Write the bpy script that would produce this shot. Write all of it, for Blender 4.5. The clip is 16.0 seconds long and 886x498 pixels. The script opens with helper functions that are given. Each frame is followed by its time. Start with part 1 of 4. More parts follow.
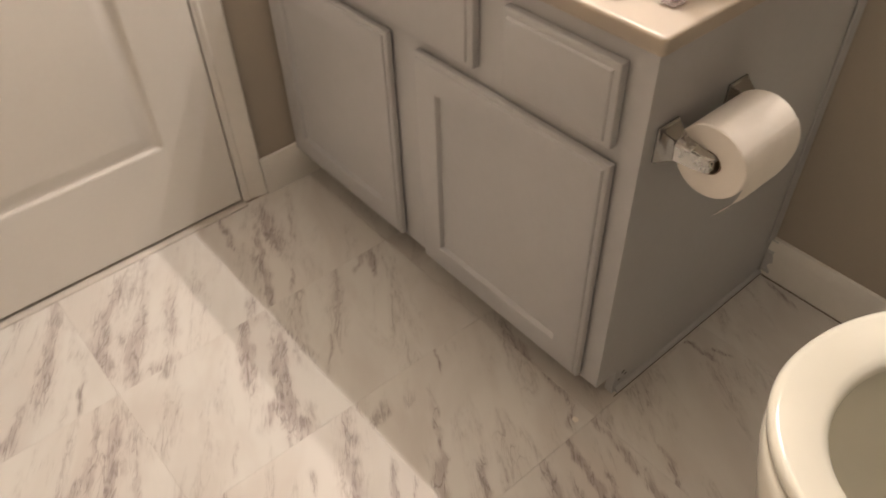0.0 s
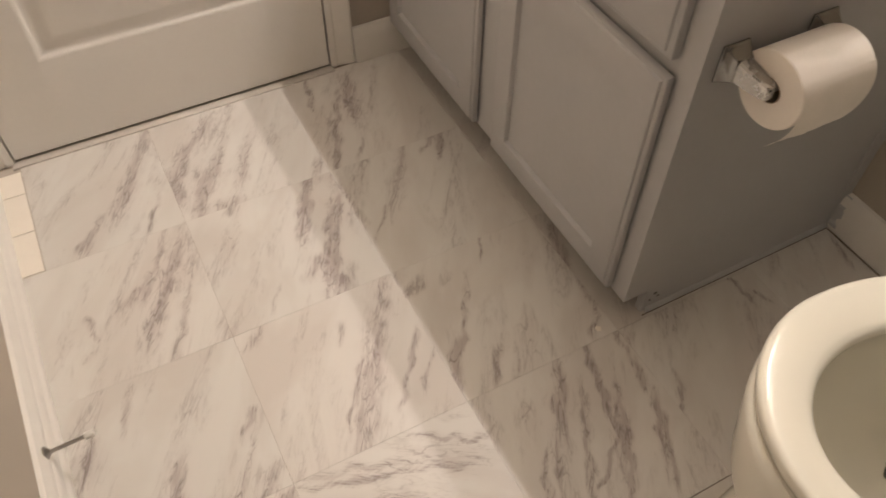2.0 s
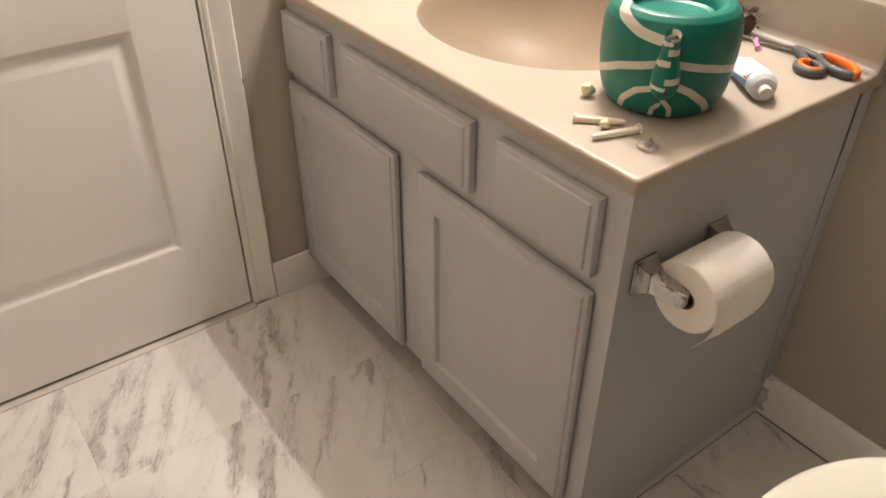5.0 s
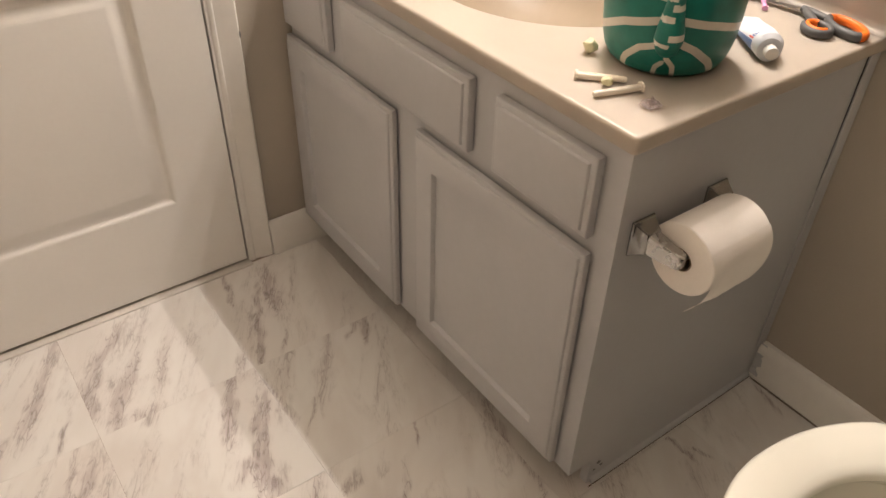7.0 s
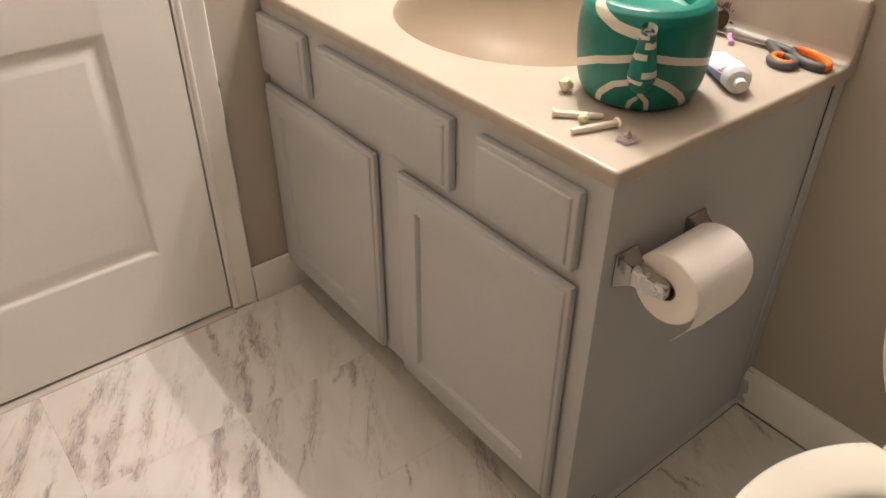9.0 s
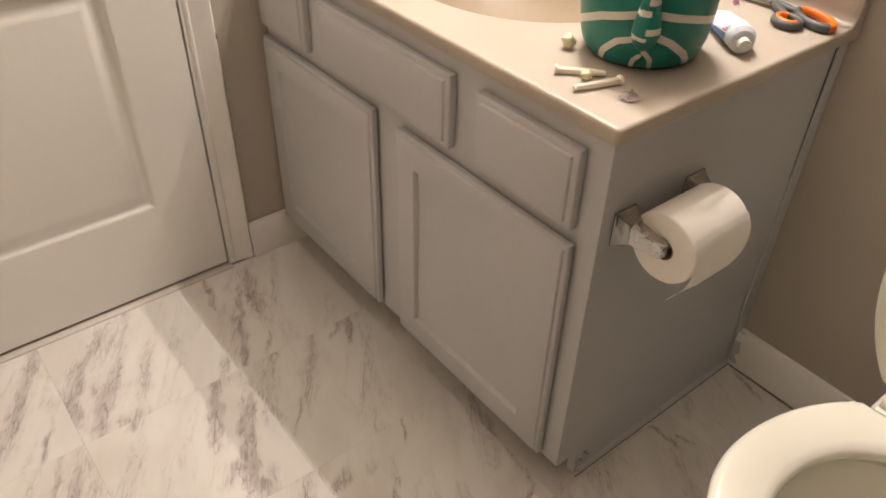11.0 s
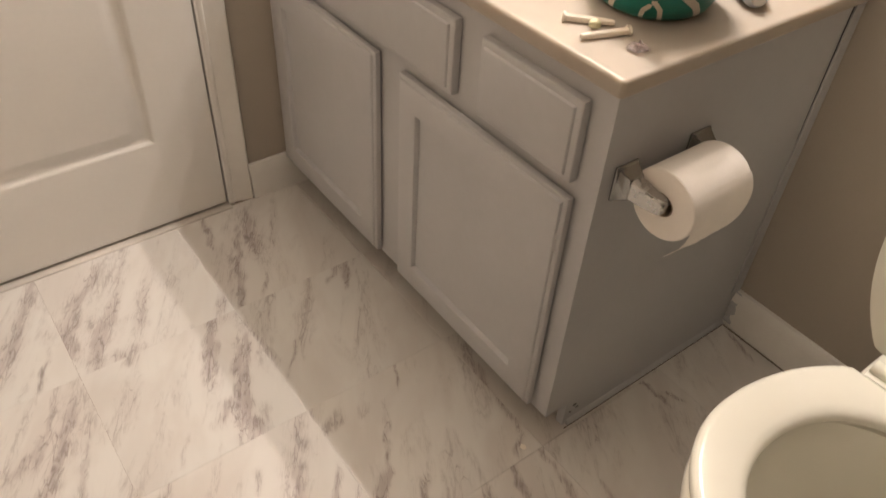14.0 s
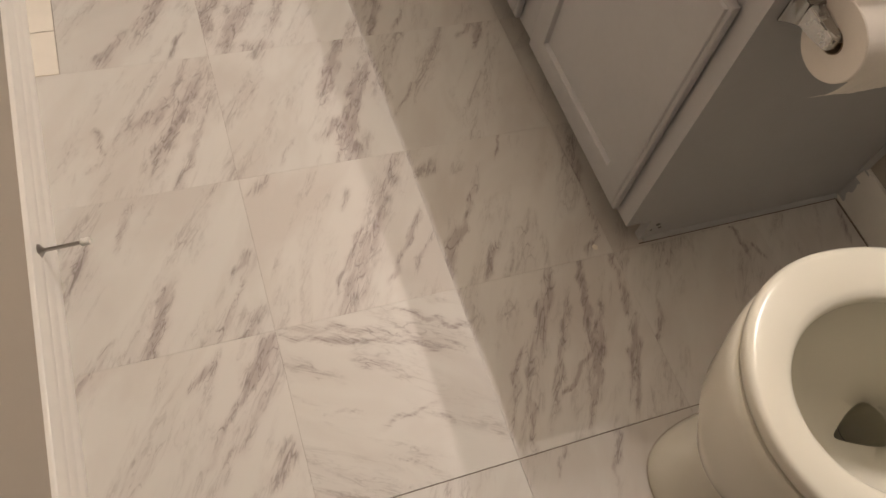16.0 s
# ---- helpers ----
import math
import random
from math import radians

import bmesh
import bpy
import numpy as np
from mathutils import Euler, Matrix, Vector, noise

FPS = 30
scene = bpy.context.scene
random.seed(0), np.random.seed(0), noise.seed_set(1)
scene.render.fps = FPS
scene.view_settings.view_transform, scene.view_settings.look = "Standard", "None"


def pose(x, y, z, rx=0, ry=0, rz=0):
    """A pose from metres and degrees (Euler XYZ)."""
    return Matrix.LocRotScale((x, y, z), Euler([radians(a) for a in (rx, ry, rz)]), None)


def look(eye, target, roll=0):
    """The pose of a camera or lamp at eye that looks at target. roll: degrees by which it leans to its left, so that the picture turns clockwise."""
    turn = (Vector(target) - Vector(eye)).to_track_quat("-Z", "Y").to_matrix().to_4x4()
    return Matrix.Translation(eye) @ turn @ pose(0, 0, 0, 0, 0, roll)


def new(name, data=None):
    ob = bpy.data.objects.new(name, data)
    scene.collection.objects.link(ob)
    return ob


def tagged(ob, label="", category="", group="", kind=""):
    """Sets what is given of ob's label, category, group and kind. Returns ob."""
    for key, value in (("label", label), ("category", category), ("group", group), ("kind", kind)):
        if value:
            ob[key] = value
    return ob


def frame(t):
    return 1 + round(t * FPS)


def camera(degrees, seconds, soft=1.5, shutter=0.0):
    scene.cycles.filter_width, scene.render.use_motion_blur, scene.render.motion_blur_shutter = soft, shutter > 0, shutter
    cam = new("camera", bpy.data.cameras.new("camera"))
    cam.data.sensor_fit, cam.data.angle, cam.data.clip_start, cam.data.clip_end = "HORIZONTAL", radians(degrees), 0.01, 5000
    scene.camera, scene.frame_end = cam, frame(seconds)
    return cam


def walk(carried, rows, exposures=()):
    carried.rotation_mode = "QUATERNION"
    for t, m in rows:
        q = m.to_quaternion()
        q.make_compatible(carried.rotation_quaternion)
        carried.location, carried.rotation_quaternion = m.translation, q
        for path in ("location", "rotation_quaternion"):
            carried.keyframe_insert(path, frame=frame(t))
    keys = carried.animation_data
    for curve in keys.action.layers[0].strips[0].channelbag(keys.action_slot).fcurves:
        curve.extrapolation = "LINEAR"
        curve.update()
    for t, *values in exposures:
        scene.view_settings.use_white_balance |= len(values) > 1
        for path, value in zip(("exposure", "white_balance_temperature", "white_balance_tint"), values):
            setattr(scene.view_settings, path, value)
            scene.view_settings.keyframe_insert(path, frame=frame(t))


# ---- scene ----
cam = camera(60.3, 16.0, shutter=0.4)
PATH = [
    (0, (-0.674, -0.431, 1.151), (0.226, 0.681, -0.247), -2.0),
    (0.5, (-0.657, -0.449, 1.168), (0.037, 0.695, -0.319), 0.0),
    (1, (-0.636, -0.495, 1.162), (-0.134, 0.725, -0.342), -0.2),
    (1.5, (-0.645, -0.514, 1.147), (-0.141, 0.645, -0.403), 0.1),
    (2, (-0.638, -0.522, 1.152), (-0.044, 0.583, -0.406), 0.8),
    (2.5, (-0.615, -0.508, 1.183), (0.098, 0.676, -0.263), 0.0),
    (3, (-0.604, -0.485, 1.196), (0.223, 0.797, -0.098), -0.3),
    (3.2, (-0.602, -0.476, 1.199), (0.251, 0.822, -0.061), -0.7),
    (5.3, (-0.648, -0.491, 1.174), (0.315, 0.812, 0.002), 0.3),
    (5.5, (-0.638, -0.488, 1.166), (0.307, 0.807, -0.03), 0.1),
    (6, (-0.632, -0.483, 1.16), (0.292, 0.793, -0.071), 1.1),
    (6.5, (-0.635, -0.486, 1.163), (0.288, 0.785, -0.074), 1.5),
    (7, (-0.641, -0.491, 1.169), (0.29, 0.766, -0.077), 1.4),
    (7.5, (-0.648, -0.496, 1.175), (0.257, 0.729, -0.121), 1.4),
    (8, (-0.647, -0.495, 1.174), (0.202, 0.737, -0.153), 0.5),
    (8.5, (-0.646, -0.495, 1.174), (0.291, 0.779, -0.051), 0.2),
    (8.7, (-0.649, -0.492, 1.174), (0.356, 0.791, 0.014), 0.3),
    (10.8, (-0.66, -0.491, 1.166), (0.346, 0.726, -0.062), 1.1),
    (11, (-0.662, -0.492, 1.169), (0.325, 0.726, -0.074), 1.5),
    (11.5, (-0.661, -0.498, 1.169), (0.237, 0.736, -0.124), 3.0),
    (12, (-0.635, -0.497, 1.169), (0.232, 0.734, -0.147), 3.1),
    (12.5, (-0.609, -0.5, 1.174), (0.325, 0.697, -0.128), 2.9),
    (13, (-0.606, -0.493, 1.177), (0.376, 0.676, -0.115), 2.5),
    (13.5, (-0.63, -0.484, 1.178), (0.34, 0.685, -0.123), 2.1),
    (14, (-0.653, -0.495, 1.161), (0.28, 0.66, -0.18), 3.8),
    (14.5, (-0.664, -0.507, 1.151), (0.242, 0.567, -0.272), 6.9),
    (15, (-0.687, -0.523, 1.148), (0.13, 0.472, -0.383), 12.8),
    (15.5, (-0.701, -0.54, 1.136), (-0.089, 0.363, -0.541), 16.8),
    (16, (-0.688, -0.532, 1.134), (-0.123, 0.364, -0.563), 16.1),
]
EXPOSURES = [(0.0, -0.06, 6600, 10), (0.5, -0.10, 6560, 10), (1.5, -0.23, 6500, 10), (2.3, -0.15, 6580, 10), (3.0, 0.0, 6540, 10), (5.5, 0.0, 6500, 10), (13.5, 0.0, 6500, 10), (14.3, -0.08, 6560, 10), (15.2, -0.26, 6590, 10), (16.0, -0.40, 6590, 10)]
walk(cam, [(t, look(eye, target, roll)) for t, eye, target, roll in PATH], EXPOSURES)

# ---- world and lamps ----
world = bpy.data.worlds.new("world")
scene.world = world
world.use_nodes = True
world.node_tree.nodes["Background"].inputs[0].default_value = (0.02, 0.018, 0.015, 1)
world.node_tree.nodes["Background"].inputs[1].default_value = 0.2

# The room, in metres: the vanity's front edge is x = 0, its free end y = 0
# SOUTH is unseen; it is set close to cut bounced light
EAST, WEST, NORTH, SOUTH, CEIL = 0.53, -0.962, 0.92, -0.86, 2.42
TOP = 0.732
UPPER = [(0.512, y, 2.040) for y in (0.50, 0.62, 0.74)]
# Invented lower row, added for the upper bulbs' light off an unseen mirror
MIRRORED = [(0.515, y, 1.730) for y in (0.50, 0.62, 0.74)]
for spots, watts in ((UPPER, 20.8), (MIRRORED, 13.2)):
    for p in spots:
        bulb = bpy.data.lights.new("bulb_and_mirror_light", "POINT")
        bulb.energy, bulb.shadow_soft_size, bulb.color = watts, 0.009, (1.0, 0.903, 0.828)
        new("bulb_and_mirror_light", bulb).location = p


# ---- materials ----
def nodes_of(name):
    m = bpy.data.materials.new(name)
    m.use_nodes = True
    nt = m.node_tree
    return m, nt, nt.nodes["Principled BSDF"]


def ramp(nt, src, stops):
    r = nt.nodes.new("ShaderNodeValToRGB")
    e = r.color_ramp.elements
    while len(e) < len(stops):
        e.new(0.5)
    for el, (p, c) in zip(e, stops):
        el.position = p
        el.color = (*c, 1) if len(c) == 3 else c
    nt.links.new(src, r.inputs[0])
    return r.outputs[0]


def mix(nt, fac, a, b, how="MIX"):
    n = nt.nodes.new("ShaderNodeMix")
    n.data_type, n.blend_type = "RGBA", how
    for i, v in ((0, fac), (6, a), (7, b)):
        if isinstance(v, (int, float)):
            n.inputs[i].default_value = v
        elif isinstance(v, tuple):
            n.inputs[i].default_value = (*v, 1)
        else:
            nt.links.new(v, n.inputs[i])
    return n.outputs[2]


def math_node(nt, op, a, b=0.0):
    n = nt.nodes.new("ShaderNodeMath")
    n.operation = op
    for i, v in ((0, a), (1, b)):
        if isinstance(v, (int, float)):
            n.inputs[i].default_value = v
        else:
            nt.links.new(v, n.inputs[i])
    return n.outputs[0]


def mapped(nt, scale, turn=0.0, coord="Object", shift=None):
    """Texture coordinates, moved, then turned, then stretched."""
    src = nt.nodes.new("ShaderNodeTexCoord").outputs[coord]
    if shift is not None:
        v = nt.nodes.new("ShaderNodeVectorMath")
        v.operation = "ADD"
        nt.links.new(src, v.inputs[0])
        nt.links.new(shift, v.inputs[1])
        src = v.outputs[0]
    for key, value in (("Rotation", (0, 0, turn)), ("Scale", scale)):
        m = nt.nodes.new("ShaderNodeMapping")
        m.inputs[key].default_value = value
        nt.links.new(src, m.inputs["Vector"])
        src = m.outputs[0]
    return src


def noise_of(nt, vec, scale, detail=4.0, rough=0.55, warp=0.0):
    n = nt.nodes.new("ShaderNodeTexNoise")
    n.inputs["Scale"].default_value = scale
    n.inputs["Detail"].default_value = detail
    n.inputs["Roughness"].default_value = rough
    n.inputs["Distortion"].default_value = warp
    if vec is not None:
        nt.links.new(vec, n.inputs["Vector"])
    return n.outputs[0]


def bump_to(nt, bsdf, height, strength, distance=0.001):
    b = nt.nodes.new("ShaderNodeBump")
    b.inputs["Strength"].default_value = strength
    b.inputs["Distance"].default_value = distance
    nt.links.new(height, b.inputs["Height"])
    nt.links.new(b.outputs[0], bsdf.inputs["Normal"])


def paint(name, colour, rough, grain=60.0, bump=0.15, spread=0.06, patch=3.0, metal=0.0, relief=0.0006):
    """A painted or moulded surface: soft patches, fine grain and a little relief."""
    m, nt, b = nodes_of(name)
    vec = mapped(nt, (1, 1, 1))
    big = noise_of(nt, vec, patch, 3)
    fine = noise_of(nt, vec, grain, 5, 0.6)
    lo = tuple(c * (1 - spread) for c in colour)
    hi = tuple(min(1, c * (1 + spread)) for c in colour)
    col = ramp(nt, big, [(0.3, lo), (0.7, hi)])
    col = mix(nt, 0.25, col, ramp(nt, fine, [(0.35, lo), (0.65, hi)]))
    nt.links.new(col, b.inputs["Base Color"])
    nt.links.new(ramp(nt, big, [(0.25, (rough * 0.85,) * 3), (0.75, (min(1, rough * 1.15),) * 3)]), b.inputs["Roughness"])
    b.inputs["Metallic"].default_value = metal
    if bump:
        bump_to(nt, b, fine, bump, relief)
    return m


WALL = paint("taupe_wall_paint", (0.425, 0.375, 0.310), 0.75, 240, 0.35, 0.04, 2.0)
# Very dark so that the unseen south wall swallows bounce
LIGHT_SINK = paint("light_absorbing_brown", (0.050, 0.038, 0.030), 0.75, 240, 0.35, 0.04, 2.0)
CEILING = paint("ceiling_paint", (0.88, 0.86, 0.83), 0.9, 160, 0.5, 0.03)
TRIM = paint("white_trim_paint", (0.78, 0.75, 0.70), 0.38, 40, 0.2, 0.05, 9.0)
DOOR = paint("white_door_paint", (0.80, 0.77, 0.72), 0.42, 90, 0.2, 0.03, 2.5)
GREY = paint("grey_cabinet_paint", (0.490, 0.487, 0.492), 0.42, 70, 0.25, 0.05, 5.0)
# Darker grey: shade painted into the toe recess, and real paint chips
RECESS_SHADE_AND_CHIPS = paint("grey_recess_shade_and_chips", (0.20, 0.195, 0.19), 0.7, 30, 0.2)
PORCELAIN = paint("porcelain", (0.74, 0.71, 0.62), 0.10, 20, 0.0, 0.015, 3.0)
SEAT = paint("seat_plastic", (0.75, 0.725, 0.63), 0.24, 20, 0.0, 0.012, 3.0)
PAPER = paint("tissue_paper", (0.90, 0.845, 0.78), 0.95, 300, 0.5, 0.03, 20)
CARD = paint("cardboard_core", (0.32, 0.24, 0.17), 0.9, 60)
RUBBER = paint("white_rubber", (0.75, 0.73, 0.68), 0.6, 60)
GROUT = paint("old_grout", (0.45, 0.40, 0.34), 0.9, 120, 0.4, 0.12)
CERAMIC = paint("white_ceramic", (0.84, 0.78, 0.69), 0.25, 20, 0.05, 0.03, 15)
BRASS = paint("aged_brass", (0.16, 0.10, 0.045), 0.42, 50, 0.2, 0.25, 30, 0.9)
STEEL = paint("brushed_steel", (0.42, 0.40, 0.38), 0.32, 80, 0.1, 0.1, 20, 1.0)
# Near-black for the screws, and for shade in the strip gap and spout
DARK = paint("shade_and_screw_black", (0.02, 0.02, 0.022), 0.5, 40)
HANDLE_GREY = paint("grey_grip", (0.085, 0.085, 0.085), 0.5, 60, 0.1)
ORANGE = paint("orange_plastic", (0.85, 0.17, 0.012), 0.38, 30, 0.05)
PINK = paint("pink_plastic", (0.62, 0.30, 0.50), 0.4, 40)
ANCHOR = paint("cream_plastic", (0.80, 0.72, 0.61), 0.4, 40, 0.05, 0.03)
WAX = paint("pale_yellow_putty", (0.60, 0.57, 0.36), 0.45, 90, 0.5, 0.12, 80)
TUBE = paint("tube_white", (0.72, 0.74, 0.78), 0.35, 20, 0.0, 0.02)
TUBE_BLUE = paint("tube_blue", (0.06, 0.16, 0.40), 0.35, 20, 0.0, 0.05)
TUBE_RED = paint("tube_red", (0.55, 0.05, 0.05), 0.35, 20, 0.0, 0.05)
BROWN = paint("brown_bristle", (0.07, 0.028, 0.016), 0.6, 200, 0.6, 0.4, 60)
# Dirt lines at the floor, and the shade seen through the door gaps
DIRT_AND_GAP_SHADE = paint("brown_dirt_and_gap_shade", (0.13, 0.095, 0.068), 0.9, 90, 0.3, 0.3, 30)
VINYL_BACK = paint("floor_adhesive", (0.26, 0.21, 0.17), 0.9, 60)
THRESH = paint("threshold_grey", (0.52, 0.48, 0.43), 0.5, 40, 0.1, 0.1)


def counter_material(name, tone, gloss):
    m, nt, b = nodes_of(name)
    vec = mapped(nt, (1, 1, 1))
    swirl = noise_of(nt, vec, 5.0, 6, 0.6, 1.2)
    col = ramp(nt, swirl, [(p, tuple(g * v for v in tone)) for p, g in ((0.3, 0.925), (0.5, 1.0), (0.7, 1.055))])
    nt.links.new(col, b.inputs["Base Color"])
    b.inputs["Roughness"].default_value = 0.38
    b.inputs["Specular IOR Level"].default_value = gloss
    b.inputs["Subsurface Weight"].default_value = 0.8
    b.inputs["Subsurface Radius"].default_value = (1.0, 0.98, 0.94)
    b.inputs["Subsurface Scale"].default_value = 0.026
    bump_to(nt, b, noise_of(nt, vec, 30, 3), 0.04, 0.001)
    return m


def chrome_material(name, start, dull, bright):
    m, nt, b = nodes_of(name)
    vec = mapped(nt, (1, 1, 1))
    wear = noise_of(nt, vec, 38, 4, 0.6, 0.4)
    nt.links.new(ramp(nt, wear, [(start, (dull, dull * 0.98, dull * 0.94)), (start + 0.05, (bright, bright * 0.98, bright * 0.95))]), b.inputs["Base Color"])
    nt.links.new(ramp(nt, wear, [(start - 0.01, (0.22,) * 3), (start + 0.05, (0.55,) * 3)]), b.inputs["Roughness"])
    b.inputs["Metallic"].default_value = 1.0
    return m


def clear_material():
    m, nt, b = nodes_of("clear_plastic")
    b.inputs["Base Color"].default_value = (0.86, 0.78, 0.78, 1)
    b.inputs["Roughness"].default_value = 0.15
    b.inputs["Transmission Weight"].default_value = 0.8
    b.inputs["IOR"].default_value = 1.4
    return m


def water_material():
    m, nt, b = nodes_of("bowl_water")
    b.inputs["Base Color"].default_value = (0.90, 0.89, 0.80, 1)
    b.inputs["Roughness"].default_value = 0.02
    b.inputs["Transmission Weight"].default_value = 0.95
    b.inputs["IOR"].default_value = 1.33
    bump_to(nt, b, noise_of(nt, mapped(nt, (1, 1, 1)), 14, 2), 0.05, 0.002)
    return m


def vinyl_material():
    """White vinyl with slanting violet-grey streaks, thickest where a tile's own vein value is high."""
    m, nt, b = nodes_of("marbled_vinyl")
    info = nt.nodes.new("ShaderNodeObjectInfo")
    comb = nt.nodes.new("ShaderNodeCombineXYZ")
    nt.links.new(math_node(nt, "MULTIPLY", info.outputs["Random"], 37.0), comb.inputs[0])
    nt.links.new(math_node(nt, "MULTIPLY", info.outputs["Random"], 61.0), comb.inputs[1])
    vein = nt.nodes.new("ShaderNodeAttribute")
    vein.attribute_name = "vein"
    turn = radians(30)
    shift = comb.outputs[0]
    soft = noise_of(nt, mapped(nt, (2.2, 0.8, 1), turn, "Object", shift), 3.2, 4, 0.55, 0.6)
    cloud = noise_of(nt, mapped(nt, (3.2, 0.9, 1), turn, "Object", shift), 5.0, 5, 0.6, 0.6)
    broad = noise_of(nt, mapped(nt, (6.4, 0.9, 1), turn, "Object", shift), 9.0, 6, 0.62, 0.5)
    def threads(stretch, scale, warp, width):
        n = noise_of(nt, mapped(nt, (stretch, 1.0, 1), turn, "Object", shift), scale, 2.5, 0.5, warp)
        ridge = math_node(nt, "ABSOLUTE", math_node(nt, "SUBTRACT", n, 0.5))
        return ramp(nt, ridge, [(0.0, (1, 1, 1)), (width * 0.4, (0.55, 0.55, 0.55)), (width, (0, 0, 0))])
    coarse, fine = threads(5.0, 9.0, 0.8, 0.034), threads(5.6, 19.0, 0.8, 0.050)
    gaps = ramp(nt, noise_of(nt, mapped(nt, (2.2, 1.0, 1), turn, "Object", shift), 26.0, 3, 0.6, 0.4), [(0.37, (0, 0, 0)), (0.50, (1, 1, 1))])
    faint = math_node(nt, "MULTIPLY", ramp(nt, cloud, [(0.48, (0, 0, 0)), (0.67, (1, 1, 1))]), 0.40)
    dens = math_node(nt, "MAXIMUM", vein.outputs["Fac"], faint)
    wob = math_node(nt, "MULTIPLY", math_node(nt, "SUBTRACT", broad, 0.5), 2.6)
    band = ramp(nt, math_node(nt, "ADD", math_node(nt, "SUBTRACT", dens, 0.34), wob), [(0.0, (0, 0, 0)), (0.55, (1, 1, 1))])
    band = math_node(nt, "MULTIPLY", band, ramp(nt, dens, [(0.05, (0, 0, 0)), (0.45, (1, 1, 1))]))
    gate = ramp(nt, dens, [(0.06, (0, 0, 0)), (0.55, (1, 1, 1))])
    line = math_node(nt, "MAXIMUM", math_node(nt, "MULTIPLY", coarse, gate), math_node(nt, "MULTIPLY", math_node(nt, "MULTIPLY", fine, gate), 0.75))
    line = math_node(nt, "MULTIPLY", line, gaps)
    haze = ramp(nt, math_node(nt, "ADD", math_node(nt, "MULTIPLY", dens, 0.7), math_node(nt, "MULTIPLY", soft, 0.6)), [(0.32, (0, 0, 0)), (0.95, (1, 1, 1))])
    col = ramp(nt, soft, [(0.35, (0.605, 0.565, 0.525)), (0.52, (0.669, 0.643, 0.604)), (0.7, (0.696, 0.668, 0.629))])
    col = mix(nt, math_node(nt, "MULTIPLY", haze, 0.62), col, (0.470, 0.415, 0.395))
    col = mix(nt, math_node(nt, "MULTIPLY", band, 0.63), col, (0.385, 0.325, 0.308))
    col = mix(nt, math_node(nt, "MULTIPLY", line, 0.75), col, (0.195, 0.152, 0.138))
    tint = ramp(nt, info.outputs["Random"], [(0.0, (0.95, 0.95, 0.945)), (0.3, (1.0, 0.99, 0.98)), (0.6, (0.965, 0.97, 0.965)), (1.0, (1.015, 1.01, 1.0))])
    col = mix(nt, 1.0, col, tint, "MULTIPLY")
    nt.links.new(col, b.inputs["Base Color"])
    nt.links.new(ramp(nt, cloud, [(0.3, (0.36,) * 3), (0.7, (0.48,) * 3)]), b.inputs["Roughness"])
    bump_to(nt, b, noise_of(nt, mapped(nt, (1, 1, 1)), 180, 3), 0.12, 0.0006)
    return m


def striped_material():
    """Green glaze with white stripes where the mesh's stripe value is high."""
    m, nt, b = nodes_of("green_striped_glaze")
    at = nt.nodes.new("ShaderNodeAttribute")
    at.attribute_name = "stripe"
    vec = mapped(nt, (1, 1, 1))
    mott = noise_of(nt, vec, 22, 5, 0.65)
    green = ramp(nt, mott, [(0.3, (0.0, 0.128, 0.098)), (0.7, (0.004, 0.190, 0.145))])
    white = ramp(nt, mott, [(0.3, (0.58, 0.53, 0.45)), (0.7, (0.70, 0.65, 0.56))])
    fac = ramp(nt, at.outputs["Fac"], [(0.45, (0, 0, 0)), (0.55, (1, 1, 1))])
    nt.links.new(mix(nt, fac, green, white), b.inputs["Base Color"])
    b.inputs["Roughness"].default_value = 0.36
    bump_to(nt, b, mott, 0.12, 0.001)
    return m


COUNTER, BASIN, CHROME, WORN, CLEAR, WATER, VINYL, GLAZE = (counter_material("cultured_marble", (0.425, 0.372, 0.312), 0.4), counter_material("tan_marble", (0.32, 0.258, 0.190), 0.12), chrome_material("dull_chrome", 0.80, 0.33, 0.50), chrome_material("worn_chrome", 0.57, 0.46, 0.66), clear_material(),
                                               water_material(), vinyl_material(), striped_material())


# ---- mesh helpers ----
def linked(name, bm, mat, parent=None, label="", smooth=True):
    me = bpy.data.meshes.new(name)
    bm.normal_update()
    bm.to_mesh(me)
    bm.free()
    for m in (mat if isinstance(mat, (list, tuple)) else [mat]):
        me.materials.append(m)
    ob = new(name, me)
    if smooth:
        me.shade_smooth()
        me.set_sharp_from_angle(angle=radians(38))
    if parent is not None:
        ob.parent = parent
    if label:
        ob["label"] = label
    return ob


def part(name, bm, material, parent, label="", smooth=True):
    return linked(name, bm, material, parent, label, smooth)


def thing(name, at=(0, 0, 0), turn=0.0):
    ob = new(name)
    ob.empty_display_size = 0.05
    ob.matrix_basis = pose(*at, 0, 0, turn)
    return ob


def box(lo, hi, bevel=0.0, seg=2, bm=None):
    """An upright block from corner to corner, with its edges rounded."""
    one = bmesh.new()
    bmesh.ops.create_cube(one, size=1)
    for v in one.verts:
        v.co = Vector([(a + b) / 2 + c * (b - a) for a, b, c in zip(lo, hi, v.co)])
    if bevel:
        bmesh.ops.bevel(one, geom=one.edges[:], offset=bevel, segments=seg, profile=0.5, affect="EDGES")
    if bm is None:
        return one
    return merge(bm, one)


def merge(bm, other):
    me = bpy.data.meshes.new("tmp")
    other.to_mesh(me)
    other.free()
    bm.from_mesh(me)
    bpy.data.meshes.remove(me)
    return bm


def moved(bm, m):
    bm.transform(m)
    return bm


